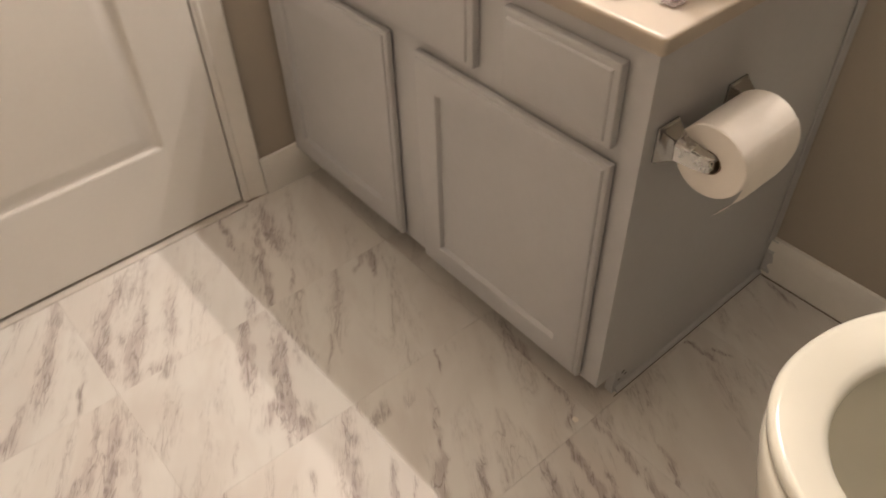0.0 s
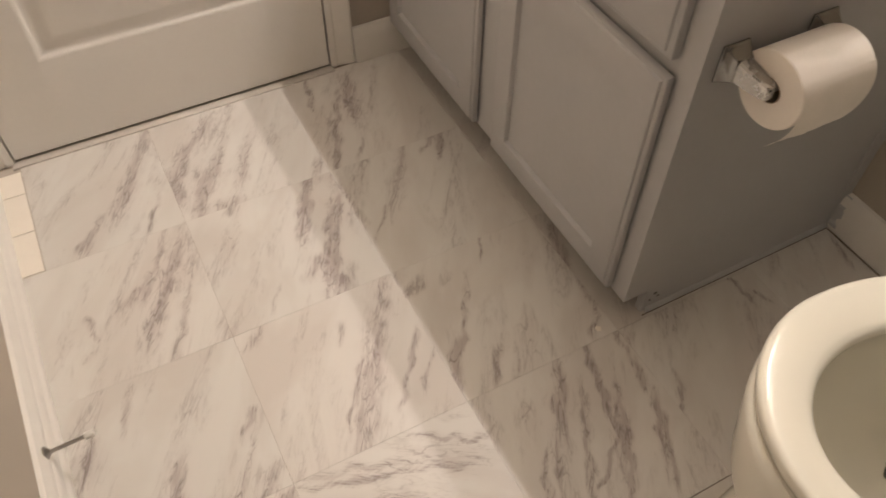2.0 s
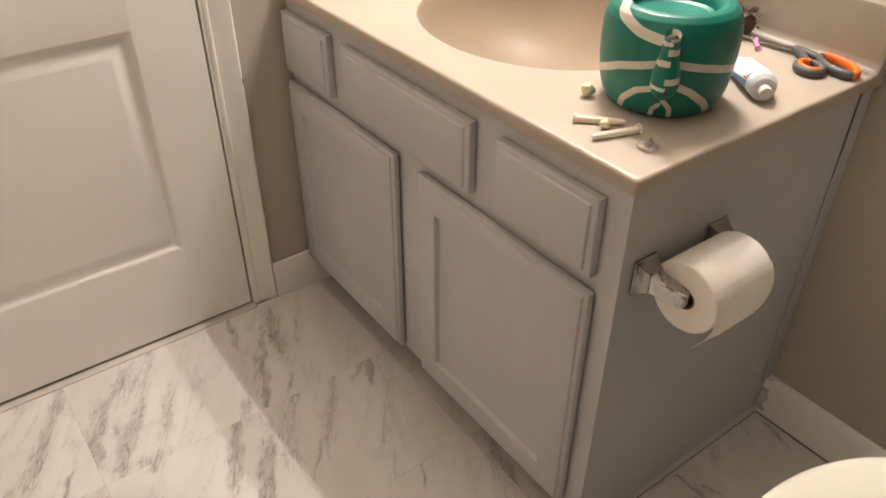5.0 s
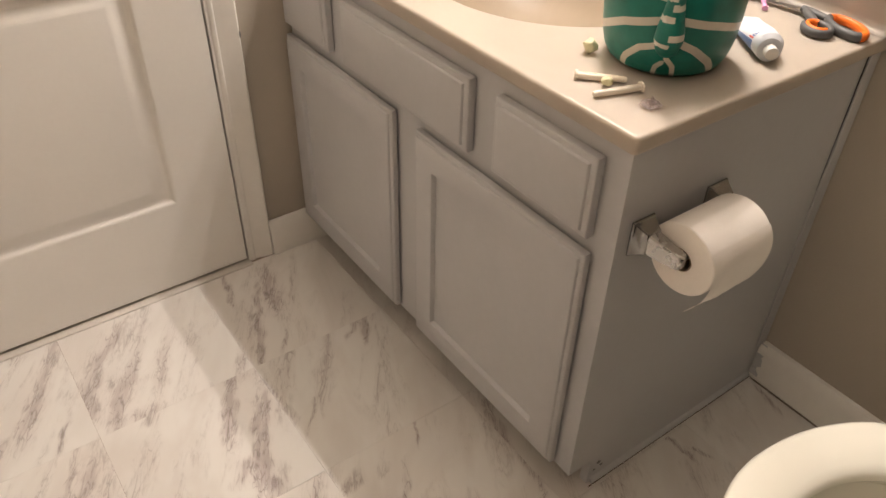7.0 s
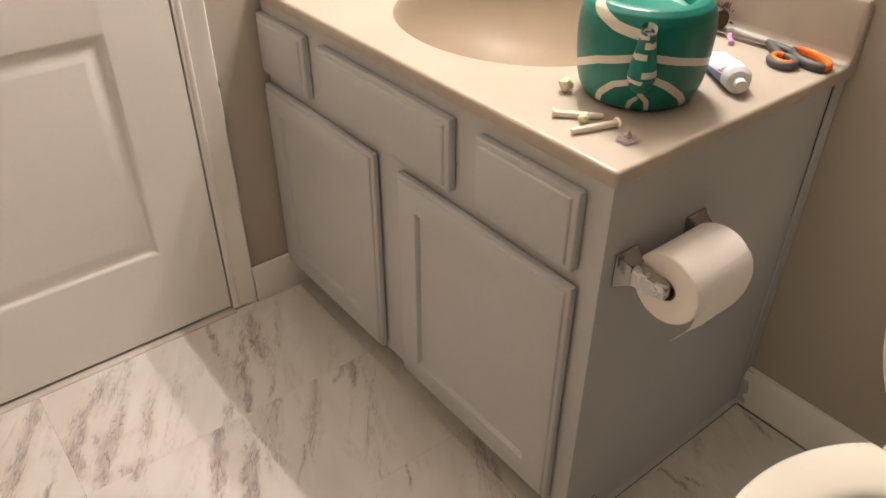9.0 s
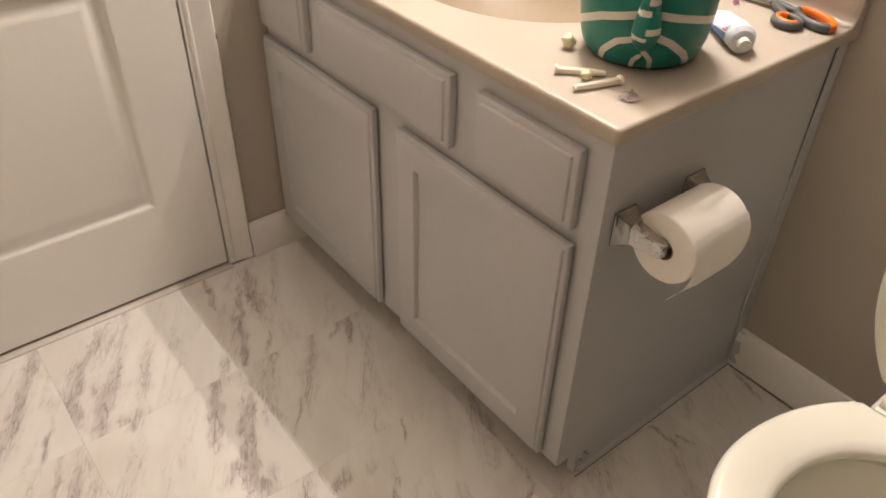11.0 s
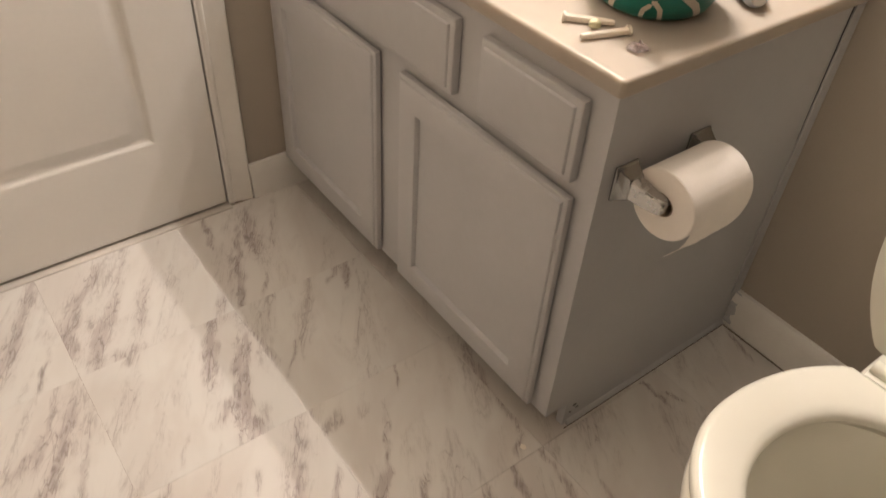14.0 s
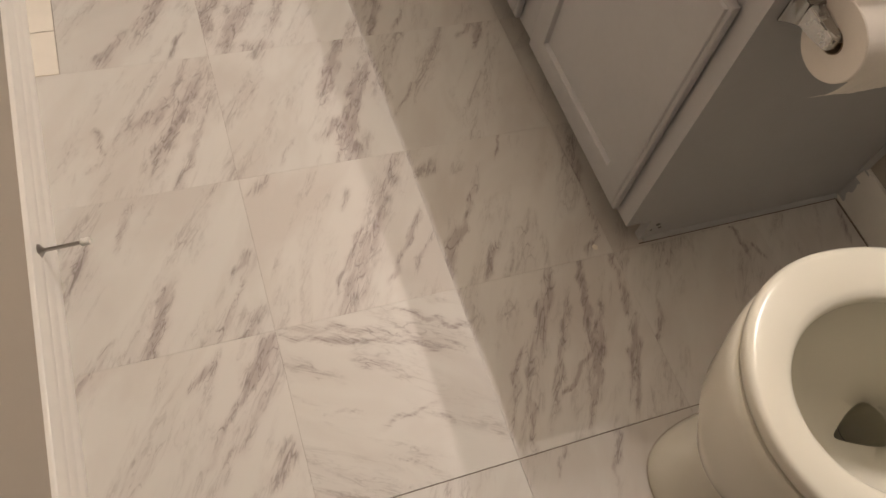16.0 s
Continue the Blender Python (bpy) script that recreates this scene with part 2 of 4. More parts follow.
def loft(rings, close=True, cap=(False, False), loop=False, bm=None):
    """Skin over rings of equally many points."""
    bm = bm or bmesh.new()
    rows = [[bm.verts.new(p) for p in r] for r in rings]
    n = len(rows[0])
    pairs = list(zip(rows, rows[1:])) + ([(rows[-1], rows[0])] if loop else [])
    for a, b in pairs:
        for i in range(n if close else n - 1):
            j = (i + 1) % n
            bm.faces.new((a[i], a[j], b[j], b[i]))
    if cap[0]:
        bm.faces.new(rows[0][::-1])
    if cap[1]:
        bm.faces.new(rows[-1])
    bmesh.ops.recalc_face_normals(bm, faces=bm.faces[:])
    return bm


def circle(r, z, n=32, cx=0.0, cy=0.0):
    return [(cx + r * math.cos(a), cy + r * math.sin(a), z) for a in (2 * math.pi * i / n for i in range(n))]


def lathe(profile, n=32, cap=(True, True)):
    return loft([circle(r, z, n) for r, z in profile], cap=cap)


def along(points, radii, n=12, flat=1.0):
    """A round bar through points, with its own radius at each."""
    pts = [Vector(p) for p in points]
    rings = []
    side = None
    for i, p in enumerate(pts):
        d = (pts[min(i + 1, len(pts) - 1)] - pts[max(i - 1, 0)]).normalized()
        ref = Vector((0, 0, 1)) if abs(d.z) < 0.9 else Vector((1, 0, 0))
        u = d.cross(ref).normalized() if side is None else (side - d * side.dot(d)).normalized()
        side = u
        w = d.cross(u)
        r = radii[i] if isinstance(radii, (list, tuple)) else radii
        rings.append([p + u * r * math.cos(a) + w * r * flat * math.sin(a) for a in (2 * math.pi * k / n for k in range(n))])
    return loft(rings, cap=(True, True))


def extruded(profile, axis, start, end):
    """A closed 2D profile (along the two other axes) drawn out along an axis."""
    def put(a, b, t):
        return {"x": (t, a, b), "y": (a, t, b), "z": (a, b, t)}[axis]
    return loft([[put(a, b, t) for a, b in profile] for t in (start, end)], cap=(True, True))


def framed_panel(w, h, thick, border, depth, slope, bead=0.0):
    """A slab in the x-z plane facing -y, with edges eased and a sunk field inside a sloping margin. Origin at its lower corner."""
    bm = bmesh.new()
    def rect(i, y):
        return [bm.verts.new(p) for p in ((i, y, i), (w - i, y, i), (w - i, y, h - i), (i, y, h - i))]
    if bead:
        steps = [(0.0, thick), (0.0, 0.0078), (0.0010, 0.0058), (0.0030, 0.0048), (bead - 0.0030, 0.0040), (bead - 0.0018, 0.0012), (bead, 0.0)]
    else:
        steps = [(0.0, thick), (0.0, 0.004), (0.0012, 0.0012), (0.004, 0.0)]
    if depth:
        steps += [(border, 0.0), (border + 0.002, depth * 0.35), (border + slope, depth)]
    rings = [rect(i, y) for i, y in steps]
    for a, b in zip(rings, rings[1:]):
        for k in range(4):
            bm.faces.new((a[k], a[(k + 1) % 4], b[(k + 1) % 4], b[k]))
    bm.faces.new(rings[-1])
    bm.faces.new(rings[0][::-1])
    bmesh.ops.recalc_face_normals(bm, faces=bm.faces[:])
    return bm


# ---- structure ----
def skewed(bm):
    """The side wall runs a little out of square."""
    for v in bm.verts:
        v.co.x += 0.018 * (NORTH - v.co.y)
    return bm


def build_shell():
    t = 0.12
    def wall(name, lo, hi, label):
        tagged(linked(name, box(lo, hi), WALL, smooth=False), label, "wall", kind="structure")
    wall("wall_east", (EAST, SOUTH - t, -0.1), (EAST + t, NORTH + t, CEIL), "taupe painted wall behind the vanity and toilet")
    bm = skewed(box((WEST - t, SOUTH - t, -0.1), (WEST, NORTH + t, CEIL)))
    tagged(linked("wall_west", bm, WALL, smooth=False), "taupe painted side wall above white baseboard", "wall", kind="structure")
    # Added closing wall out of view, darkened to lower the fill light
    tagged(linked("unseen_wall_south", box((WEST, SOUTH - t, -0.1), (EAST, SOUTH, CEIL)), LIGHT_SINK, smooth=False), "unseen end wall, made dark and near to cut bounced light", "wall", kind="structure")
    # the door wall, with its opening
    bm = box((-0.172, NORTH, -0.1), (EAST, NORTH + t, CEIL))
    box((WEST, NORTH, -0.1), (-0.905, NORTH + t, CEIL), bm=bm)
    box((-0.905, NORTH, 2.05), (-0.172, NORTH + t, CEIL), bm=bm)
    tagged(linked("wall_north", bm, WALL, smooth=False), "taupe painted wall around the white door", "wall", kind="structure")
    tagged(linked("ceiling", box((WEST - t, SOUTH - t, CEIL), (EAST + t, NORTH + t, CEIL + 0.1)), CEILING, smooth=False),
           "plain white painted ceiling", "ceiling", kind="structure")


def base_profile(thick, h, moulded=False):
    """Section of a baseboard: (away from wall, up)."""
    if moulded:
        return [(0, 0), (thick, 0), (thick, 0.006), (thick * 0.92, 0.016), (thick * 0.78, 0.020), (thick * 0.74, 0.024), (thick * 0.72, h * 0.55), (thick * 0.60, h * 0.60),
                (thick * 0.62, h * 0.66), (thick * 0.58, h * 0.80), (thick * 0.36, h * 0.90), (thick * 0.30, h * 0.985), (thick * 0.2, h), (0, h)]
    return [(0, 0), (thick * 0.86, 0), (thick * 0.86, 0.004), (thick * 0.78, 0.010), (thick * 0.76, 0.016), (thick * 0.75, h * 0.62), (thick * 0.70, h * 0.66),
            (thick * 0.66, h * 0.72), (thick * 0.62, h * 0.82), (thick * 0.44, h * 0.91), (thick * 0.32, h * 0.985), (thick * 0.2, h), (0, h)]


def build_baseboards():
    h = 0.088
    east = [(EAST - a, z) for a, z in base_profile(0.024, h)]
    tagged(linked("baseboard_east", extruded([(x, z) for x, z in east], "y", -0.001, SOUTH), TRIM),
           "white baseboard behind the toilet, smudged with grey paint", "baseboard", kind="structure")
    tagged(linked("trim_dirt_east", box((EAST - 0.0252, SOUTH, -0.0005), (EAST - 0.0235, -0.010, 0.0007)), DIRT_AND_GAP_SHADE, smooth=False),
           "dark dirt line along the foot of the baseboard", "dirt line", kind="structure")
    # grey paint brushed over the board's end
    rnd = random.Random(2)
    rows = []
    for k in range(12):
        z = 0.010 + 0.076 * k / 11
        x = EAST - 0.0175 + (0.004 if z > 0.06 else 0) - (0.003 if z < 0.022 else 0)
        if z > 0.075:
            x = EAST - 0.0085
        rows.append([(x - 0.0012, -0.0015, z), (x - 0.0012, -0.012 - 0.010 * rnd.random(), z)])
    smear = loft(rows, close=False)
    tagged(linked("trim_paint_smear", smear, GREY, smooth=False), "grey paint smeared on the baseboard end", "paint smear", kind="structure")
    west = [(WEST + a, z) for a, z in base_profile(0.025, h, True)]
    tagged(linked("baseboard_west", skewed(extruded(west, "y", NORTH - 0.016, SOUTH)), TRIM),
           "white moulded baseboard along the side wall", "baseboard", kind="structure")
    north = [(NORTH - a, z) for a, z in base_profile(0.0255, h)]
    bm = extruded(north, "x", -0.117, 0.05)
    tagged(linked("baseboard_north", bm, TRIM), "short white baseboard between door casing and vanity", "baseboard", kind="structure")


def build_door():
    door = thing("door_1", (-0.893, NORTH - 0.008, 0.0108))
    tagged(door, "white moulded panel door, closed, with a brass hinge", "door", kind="structure")
    w, h = 0.711, 2.02
    bm = bmesh.new()
    # slab front with two sunk fields, built as a grid of strips round them
    x0, x1 = 0.127, 0.587
    fields = [(0.206, 0.690), (0.860, 1.890)]
    def quad(a, b, c, d, y=0.0):
        bm.faces.new([bm.verts.new((px, y, pz)) for px, pz in ((a, b), (c, b), (c, d), (a, d))])
    quad(0, 0, x0, h)
    quad(x1, 0, w, h)
    edges = [0] + [z for f in fields for z in f] + [h]
    for a, b in zip(edges[::2], edges[1::2]):
        quad(x0, a, x1, b)
    for z0, z1 in fields:
        rings = []
        for i, y in ((0, 0), (0.0030, 0.0006), (0.0090, 0.0044), (0.0150, 0.0076), (0.0185, 0.0086), (0.024, 0.0080), (0.036, 0.0042), (0.043, 0.0024), (0.048, 0.0020)):
            rings.append([bm.verts.new(p) for p in ((x0 + i, y, z0 + i), (x1 - i, y, z0 + i), (x1 - i, y, z1 - i), (x0 + i, y, z1 - i))])
        for a, b in zip(rings, rings[1:]):
            for k in range(4):
                bm.faces.new((a[k], a[(k + 1) % 4], b[(k + 1) % 4], b[k]))
        bm.faces.new(rings[-1])
    merge(bm, box((0, 0.0101, 0), (w, 0.035, h)))
    for lo, hi in (((0, 0.0, 0), (0.0, 0.0101, h)), ((w, 0, 0), (w, 0.0101, h))):
        x = lo[0]
        bm.faces.new([bm.verts.new(p) for p in ((x, 0, 0), (x, 0.0101, 0), (x, 0.0101, h), (x, 0, h))])
    bm.faces.new([bm.verts.new(p) for p in ((0, 0, 0), (w, 0, 0), (w, 0.0101, 0), (0, 0.0101, 0))])
    bmesh.ops.remove_doubles(bm, verts=bm.verts[:], dist=0.00005)
    bmesh.ops.recalc_face_normals(bm, faces=bm.faces[:])
    part("slab", bm, DOOR, door)
    # hinge: knuckle and leaf
    for z in (0.235, 1.75):
        k = lathe([(0.0055, 0), (0.0068, 0.002), (0.0068, 0.028), (0.0062, 0.029), (0.0068, 0.030), (0.0068, 0.058),
                   (0.0062, 0.059), (0.0068, 0.060), (0.0068, 0.087), (0.005, 0.091)], 16)
        moved(k, Matrix.Translation((-0.005, -0.004, z)))
        box((-0.004, -0.0005, z + 0.001), (0.012, 0.0025, z + 0.088), bm=k)
        part("hinge", k, BRASS, door, "aged brass hinge")
    # frame: jamb, casing and stop, a brown sheet that darkens the door gaps
    frame_ob = thing("door_frame")
    tagged(frame_ob, "white painted wooden door casing and jamb", "door frame", kind="structure")
    def casing(x_in, x_out):
        d = 1 if x_out > x_in else -1
        wd = abs(x_out - x_in)
        prof = [(0, 0), (0, 0.008), (0.004, 0.011), (0.010, 0.011), (0.013, 0.0085), (wd * 0.45, 0.0105), (wd * 0.75, 0.015),
                (wd - 0.004, 0.016), (wd, 0.012), (wd, 0)]
        return extruded([(x_in + d * a, NORTH - b) for a, b in prof], "z", 0.0, 2.10)
    part("casing", casing(-0.1735, -0.117), TRIM, frame_ob)
    part("casing", casing(-0.903, WEST + 0.007), TRIM, frame_ob)
    nick = loft([[(-0.1185, NORTH - 0.0165, 0.549), (-0.1162, NORTH - 0.0165, 0.552), (-0.1162, NORTH - 0.0165, 0.560), (-0.1190, NORTH - 0.0165, 0.563)],
                 [(-0.1185, NORTH - 0.0120, 0.549), (-0.1164, NORTH - 0.0120, 0.552), (-0.1164, NORTH - 0.0120, 0.560), (-0.1190, NORTH - 0.0120, 0.563)]], cap=(True, True))
    part("nick", nick, RECESS_SHADE_AND_CHIPS, frame_ob, "dark nick in the paint", smooth=False)
    bm = extruded([(NORTH, 2.045), (NORTH - 0.011, 2.045), (NORTH - 0.011, 2.056), (NORTH - 0.015, 2.09), (NORTH, 2.10)], "x", -0.903, -0.174)
    part("head_casing", bm, TRIM, frame_ob)
    part("jamb", box((-0.1775, NORTH - 0.009, 0), (-0.172, NORTH + 0.12, 2.045), 0.001, 1), TRIM, frame_ob)
    part("jamb", box((-0.905, NORTH - 0.009, 0), (-0.8965, NORTH + 0.12, 2.045), 0.001, 1), TRIM, frame_ob)
    part("jamb", box((-0.8965, NORTH - 0.009, 2.036), (-0.180, NORTH + 0.12, 2.045), 0.001, 1), TRIM, frame_ob)
    # Full sheet in dark brown, put in so gaps round the slab look shaded
    part("stop", box((-0.8965, NORTH + 0.030, 0), (-0.180, NORTH + 0.042, 2.036)), DIRT_AND_GAP_SHADE, frame_ob)
    th = linked("threshold", box((-0.903, NORTH - 0.026, -0.004), (-0.174, NORTH + 0.10, 0.003), 0.002, 1), THRESH)
    tagged(th, "narrow grey threshold strip under the door", "threshold", kind="structure")


# ---- vanity ----
def slab_on_front(name, y0, y1, z0, z1, parent, border, depth, slope, bead, label="", thick=0.0185):
    """A door or drawer front on the vanity's face, facing -x."""
    bm = framed_panel(y1 - y0, z1 - z0, thick, border, depth, slope, bead)
    # local x -> -y, local y -> x
    moved(bm, Matrix(((0, 1, 0, -0.0206), (-1, 0, 0, y1), (0, 0, 1, z0), (0, 0, 0, 1))))
    return part(name, bm, GREY, parent, label)


def build_vanity():
    v = thing("vanity_cabinet")
    tagged(v, "grey painted vanity cabinet with two doors and three drawer fronts", "cabinet")
    end = NORTH - 0.002
    # carcass
    bm = extruded([(0.052, 0.0), (0.052, 0.065), (0.0, 0.065), (0.0, 0.706), (EAST - 0.001, 0.706), (EAST - 0.001, 0.0)], "y", 0.0, 0.016)
    part("end_panel", bm, GREY, v, "flat end panel", smooth=False)
    part("back_panel", box((EAST - 0.014, 0.016, 0.0), (EAST - 0.001, end, 0.70)), GREY, v, smooth=False)
    part("bottom_panel", box((0.019, 0.016, 0.065), (EAST - 0.014, end, 0.083)), GREY, v, smooth=False)
    # The recess's shade is put into the kick's colour
    part("toe_kick", box((0.085, 0.016, 0.0), (0.099, end, 0.065)), RECESS_SHADE_AND_CHIPS, v, "recessed grey toe kick, darkened for the shade under the doors", smooth=False)
    # face frame: stiles and rails
    face = [("stile", 0.016, 0.045, 0.065, 0.706), ("stile", end - 0.03, end, 0.065, 0.706), ("rail", 0.045, end - 0.03, 0.668, 0.706),
            ("rail", 0.045, end - 0.03, 0.520, 0.576), ("rail", 0.045, end - 0.03, 0.065, 0.105), ("stile", 0.415, 0.525, 0.105, 0.520),
            ("stile", 0.215, 0.310, 0.576, 0.668), ("stile", 0.655, 0.745, 0.576, 0.668)]
    for name, y0, y1, z0, z1 in face:
        part(name, box((0.0, y0, z0), (0.019, y1, z1)), GREY, v, smooth=False)
    for y0, y1 in ((0.034, 0.440), (0.514, end - 0.003)):
        slab_on_front("cabinet_door", y0, y1, 0.075, 0.530, v, 0.055, 0.0085, 0.0035, 0.0095, "flat-panel cabinet door", 0.0160)
    for y0, y1 in ((0.039, 0.240), (0.301, 0.678), (0.734, end - 0.003)):
        slab_on_front("drawer_front", y0, y1, 0.555, 0.678, v, 0, 0, 0, 0.0125, "plain drawer front with routed edge")
    # scribe strip at the wall, standing a little open at its top
    bm = box((EAST - 0.031, -0.0035, 0.086), (EAST - 0.001, 0.0, 0.7035), 0.0012, 1)
    for p in bm.verts:
        if p.co.z > 0.5 and p.co.x < EAST - 0.02:
            p.co.x += 0.003
    part("scribe_strip", bm, GREY, v)
    # Thin dark face laid on the panel as the shade of a gap
    bm = loft([[(EAST - 0.0322, -0.0006, 0.46), (EAST - 0.031, -0.0006, 0.46)], [(EAST - 0.0322, -0.0006, 0.56), (EAST - 0.0298, -0.0006, 0.56)],
               [(EAST - 0.0322, -0.0006, 0.704), (EAST - 0.0275, -0.0006, 0.704)]], close=False)
    part("gap", bm, DARK, v, "near-black face for the shaded gap beside the strip", smooth=False)
    # chipped paint at the foot of the end panel
    rnd = random.Random(6)
    for cx, cz, r in ((0.074, 0.046, 0.0055), (0.083, 0.034, 0.0040), (0.066, 0.030, 0.0035)):
        rim = [(cx + r * rnd.uniform(0.5, 1.2) * math.cos(a), cz + r * rnd.uniform(0.4, 0.9) * math.sin(a)) for a in (2 * math.pi * k / 7 for k in range(7))]
        part("paint_chip", extruded(rim, "y", -0.0009, 0.0004), RECESS_SHADE_AND_CHIPS, v, "darker chip in the paint", smooth=False)
    # small quarter strip along the foot of the end panel
    q = [(0.0, 0.0), (-0.007, 0.0), (-0.006, 0.005), (-0.0025, 0.009), (0.0, 0.010)]
    part("shoe_strip", extruded(q, "x", 0.060, EAST - 0.022), GREY, v)
    part("dirt_line", box((0.050, -0.0082, -0.0005), (EAST - 0.024, -0.0065, 0.0007)), DIRT_AND_GAP_SHADE, v, "dark dirt line at the floor", smooth=False)


def build_counter():
    c = thing("countertop")
    tagged(c, "cream cultured-marble vanity top with moulded basin", "countertop")
    x0, x1, y0, y1 = -0.016, EAST - 0.001, -0.013, NORTH - 0.001
    bx, by, ax, ay = 0.268, 0.462, 0.206, 0.238
    # flat top from the basin's rim out to the lip
    ex0, ey0 = x0 + 0.0070, y0 + 0.0070
    turns = [2 * math.pi * k / 192 for k in range(192)]
    turns += [math.atan2((cy - by) / ay, (cx - bx) / ax) % (2 * math.pi) for cx in (ex0, x1) for cy in (ey0, y1)]
    turns.sort()
    def to_edge(a):
        dx, dy = ax * math.cos(a), ay * math.sin(a)
        reach = [((x1 if dx > 0 else ex0) - bx) / dx if abs(dx) > 1e-9 else 1e9, ((y1 if dy > 0 else ey0) - by) / dy if abs(dy) > 1e-9 else 1e9]
        return min(reach)
    def ring(k, z):
        return [(bx + ax * k * math.cos(a), by + ay * k * math.sin(a), TOP + z) for a in turns]
    outer = [(bx + ax * math.cos(a) * to_edge(a), by + ay * math.sin(a) * to_edge(a), TOP) for a in turns]
    bm = loft([outer, ring(1.02, 0.0), ring(1.006, -0.0006)])
    bowl = [(1.006, -0.0006), (0.997, -0.0022), (0.988, -0.0060), (0.975, -0.0140), (0.955, -0.0270), (0.92, -0.0460), (0.87, -0.0650), (0.80, -0.0840),
            (0.70, -0.1030), (0.58, -0.1190), (0.44, -0.1310), (0.30, -0.1390), (0.16, -0.1440), (0.11, -0.1455)]
    # The bowl has a darker, yellower tone than the top
    part("basin", loft([ring(k, z) for k, z in bowl]), BASIN, c, "darker, yellower moulded basin")
    part("drain", moved(lathe([(0.026, -0.002), (0.026, 0.001), (0.021, 0.0018), (0.018, -0.004)], 32), Matrix.Translation((bx, by, TOP - 0.1455))), CHROME, c, "chrome drain")
    # front and free edges: a rounded lip swept along the outline
    lip = [(0.0070, 0.0), (0.0042, -0.0001), (0.0022, -0.0007), (0.0009, -0.0018), (0.0002, -0.0034), (0.0, -0.0055), (0.0, -0.0190), (0.0005, -0.0215), (0.0016, -0.0236), (0.0038, -0.0245), (0.0070, -0.0245)]
    path = [((x0, y1), (1, 0)), ((x0, y0 + 0.0075), (1, 0))]
    path += [((x0 + 0.0075 - 0.0075 * math.cos(a), y0 + 0.0075 - 0.0075 * math.sin(a)), (math.cos(a), math.sin(a)))
             for a in (radians(15 * k) for k in range(1, 6))]
    path += [((x0 + 0.0075, y0), (0, 1)), ((x1, y0), (0, 1))]
    strips = [[bm.verts.new((p[0] + n[0] * d, p[1] + n[1] * d, TOP + z)) for d, z in lip] for p, n in path]
    for a, b in zip(strips, strips[1:]):
        for j in range(len(lip) - 1):
            bm.faces.new((a[j], a[j + 1], b[j + 1], b[j]))
    loft([[(x, y, TOP - 0.0245) for x, y, _ in outer], ring(1.04, -0.0245)], bm=bm)
    bmesh.ops.remove_doubles(bm, verts=bm.verts[:], dist=0.00002)
    bmesh.ops.recalc_face_normals(bm, faces=bm.faces[:])
    part("top", bm, COUNTER, c)
    # backsplash with a cove at its foot and a rounded free end
    prof = [(x1, TOP - 0.002), (x1 - 0.036, TOP + 0.0004), (x1 - 0.027, TOP + 0.002), (x1 - 0.021, TOP + 0.007), (x1 - 0.0185, TOP + 0.016), (x1 - 0.018, TOP + 0.088),
            (x1 - 0.0165, TOP + 0.0935), (x1 - 0.012, TOP + 0.096), (x1, TOP + 0.096)]
    rings = []
    for y, k in ((y0 + 0.0005, 0.75), (y0 + 0.002, 0.90), (y0 + 0.006, 0.98), (y0 + 0.012, 1.0), (y1, 1.0)):
        rings.append([(x1 - (x1 - x) * k, y, TOP + (z - TOP) * (k if z > TOP + 0.05 else 1)) for x, z in prof])
    part("backsplash", loft(rings, cap=(True, True)), COUNTER, c)


# ---- things on and beside the vanity ----
def build_paper_holder():
    h = thing("paper_holder", (0.0, 0.0, 0.564))
    tagged(h, "worn chrome toilet paper holder screwed to the cabinet end", "paper holder")
    def post(x, inward):
        bm = loft([[(x + sx * a, y, sz * b) for sx, sz in ((-1, -1), (1, -1), (1, 1), (-1, 1))]
                   for a, b, y in ((0.0210, 0.0270, 0.0), (0.0210, 0.0270, -0.004), (0.0190, 0.0245, -0.006), (0.0135, 0.0175, -0.020), (0.0120, 0.0160, -0.024))],
                  cap=(True, True))
        bmesh.ops.bevel(bm, geom=bm.edges[:], offset=0.0012, segments=1, affect="EDGES")
        arm = loft([[(x + inward * o + sx * a, y, z + sz * b) for sx, sz in ((-1, -1), (1, -1), (1, 1), (-1, 1))]
                    for a, b, y, z, o in ((0.0115, 0.0155, -0.020, 0.0, 0.0), (0.0100, 0.0135, -0.045, -0.002, 0.001), (0.0085, 0.0115, -0.062, -0.003, 0.002),
                                          (0.0080, 0.0105, -0.070, -0.003, 0.002), (0.0055, 0.0075, -0.073, -0.003, 0.002))], cap=(True, True))
        bmesh.ops.bevel(arm, geom=arm.edges[:], offset=0.002, segments=2, affect="EDGES")
        p = part("post", bm, CHROME, h)
        part("arm", arm, WORN, p, "worn chrome arm")
    post(0.0440, 1)
    post(0.192, -1)
    part("roller", moved(along([(0.050, 0, 0), (0.184, 0, 0)], 0.0085, 20), Matrix.Translation((0, -0.060, -0.003))), STEEL, h)


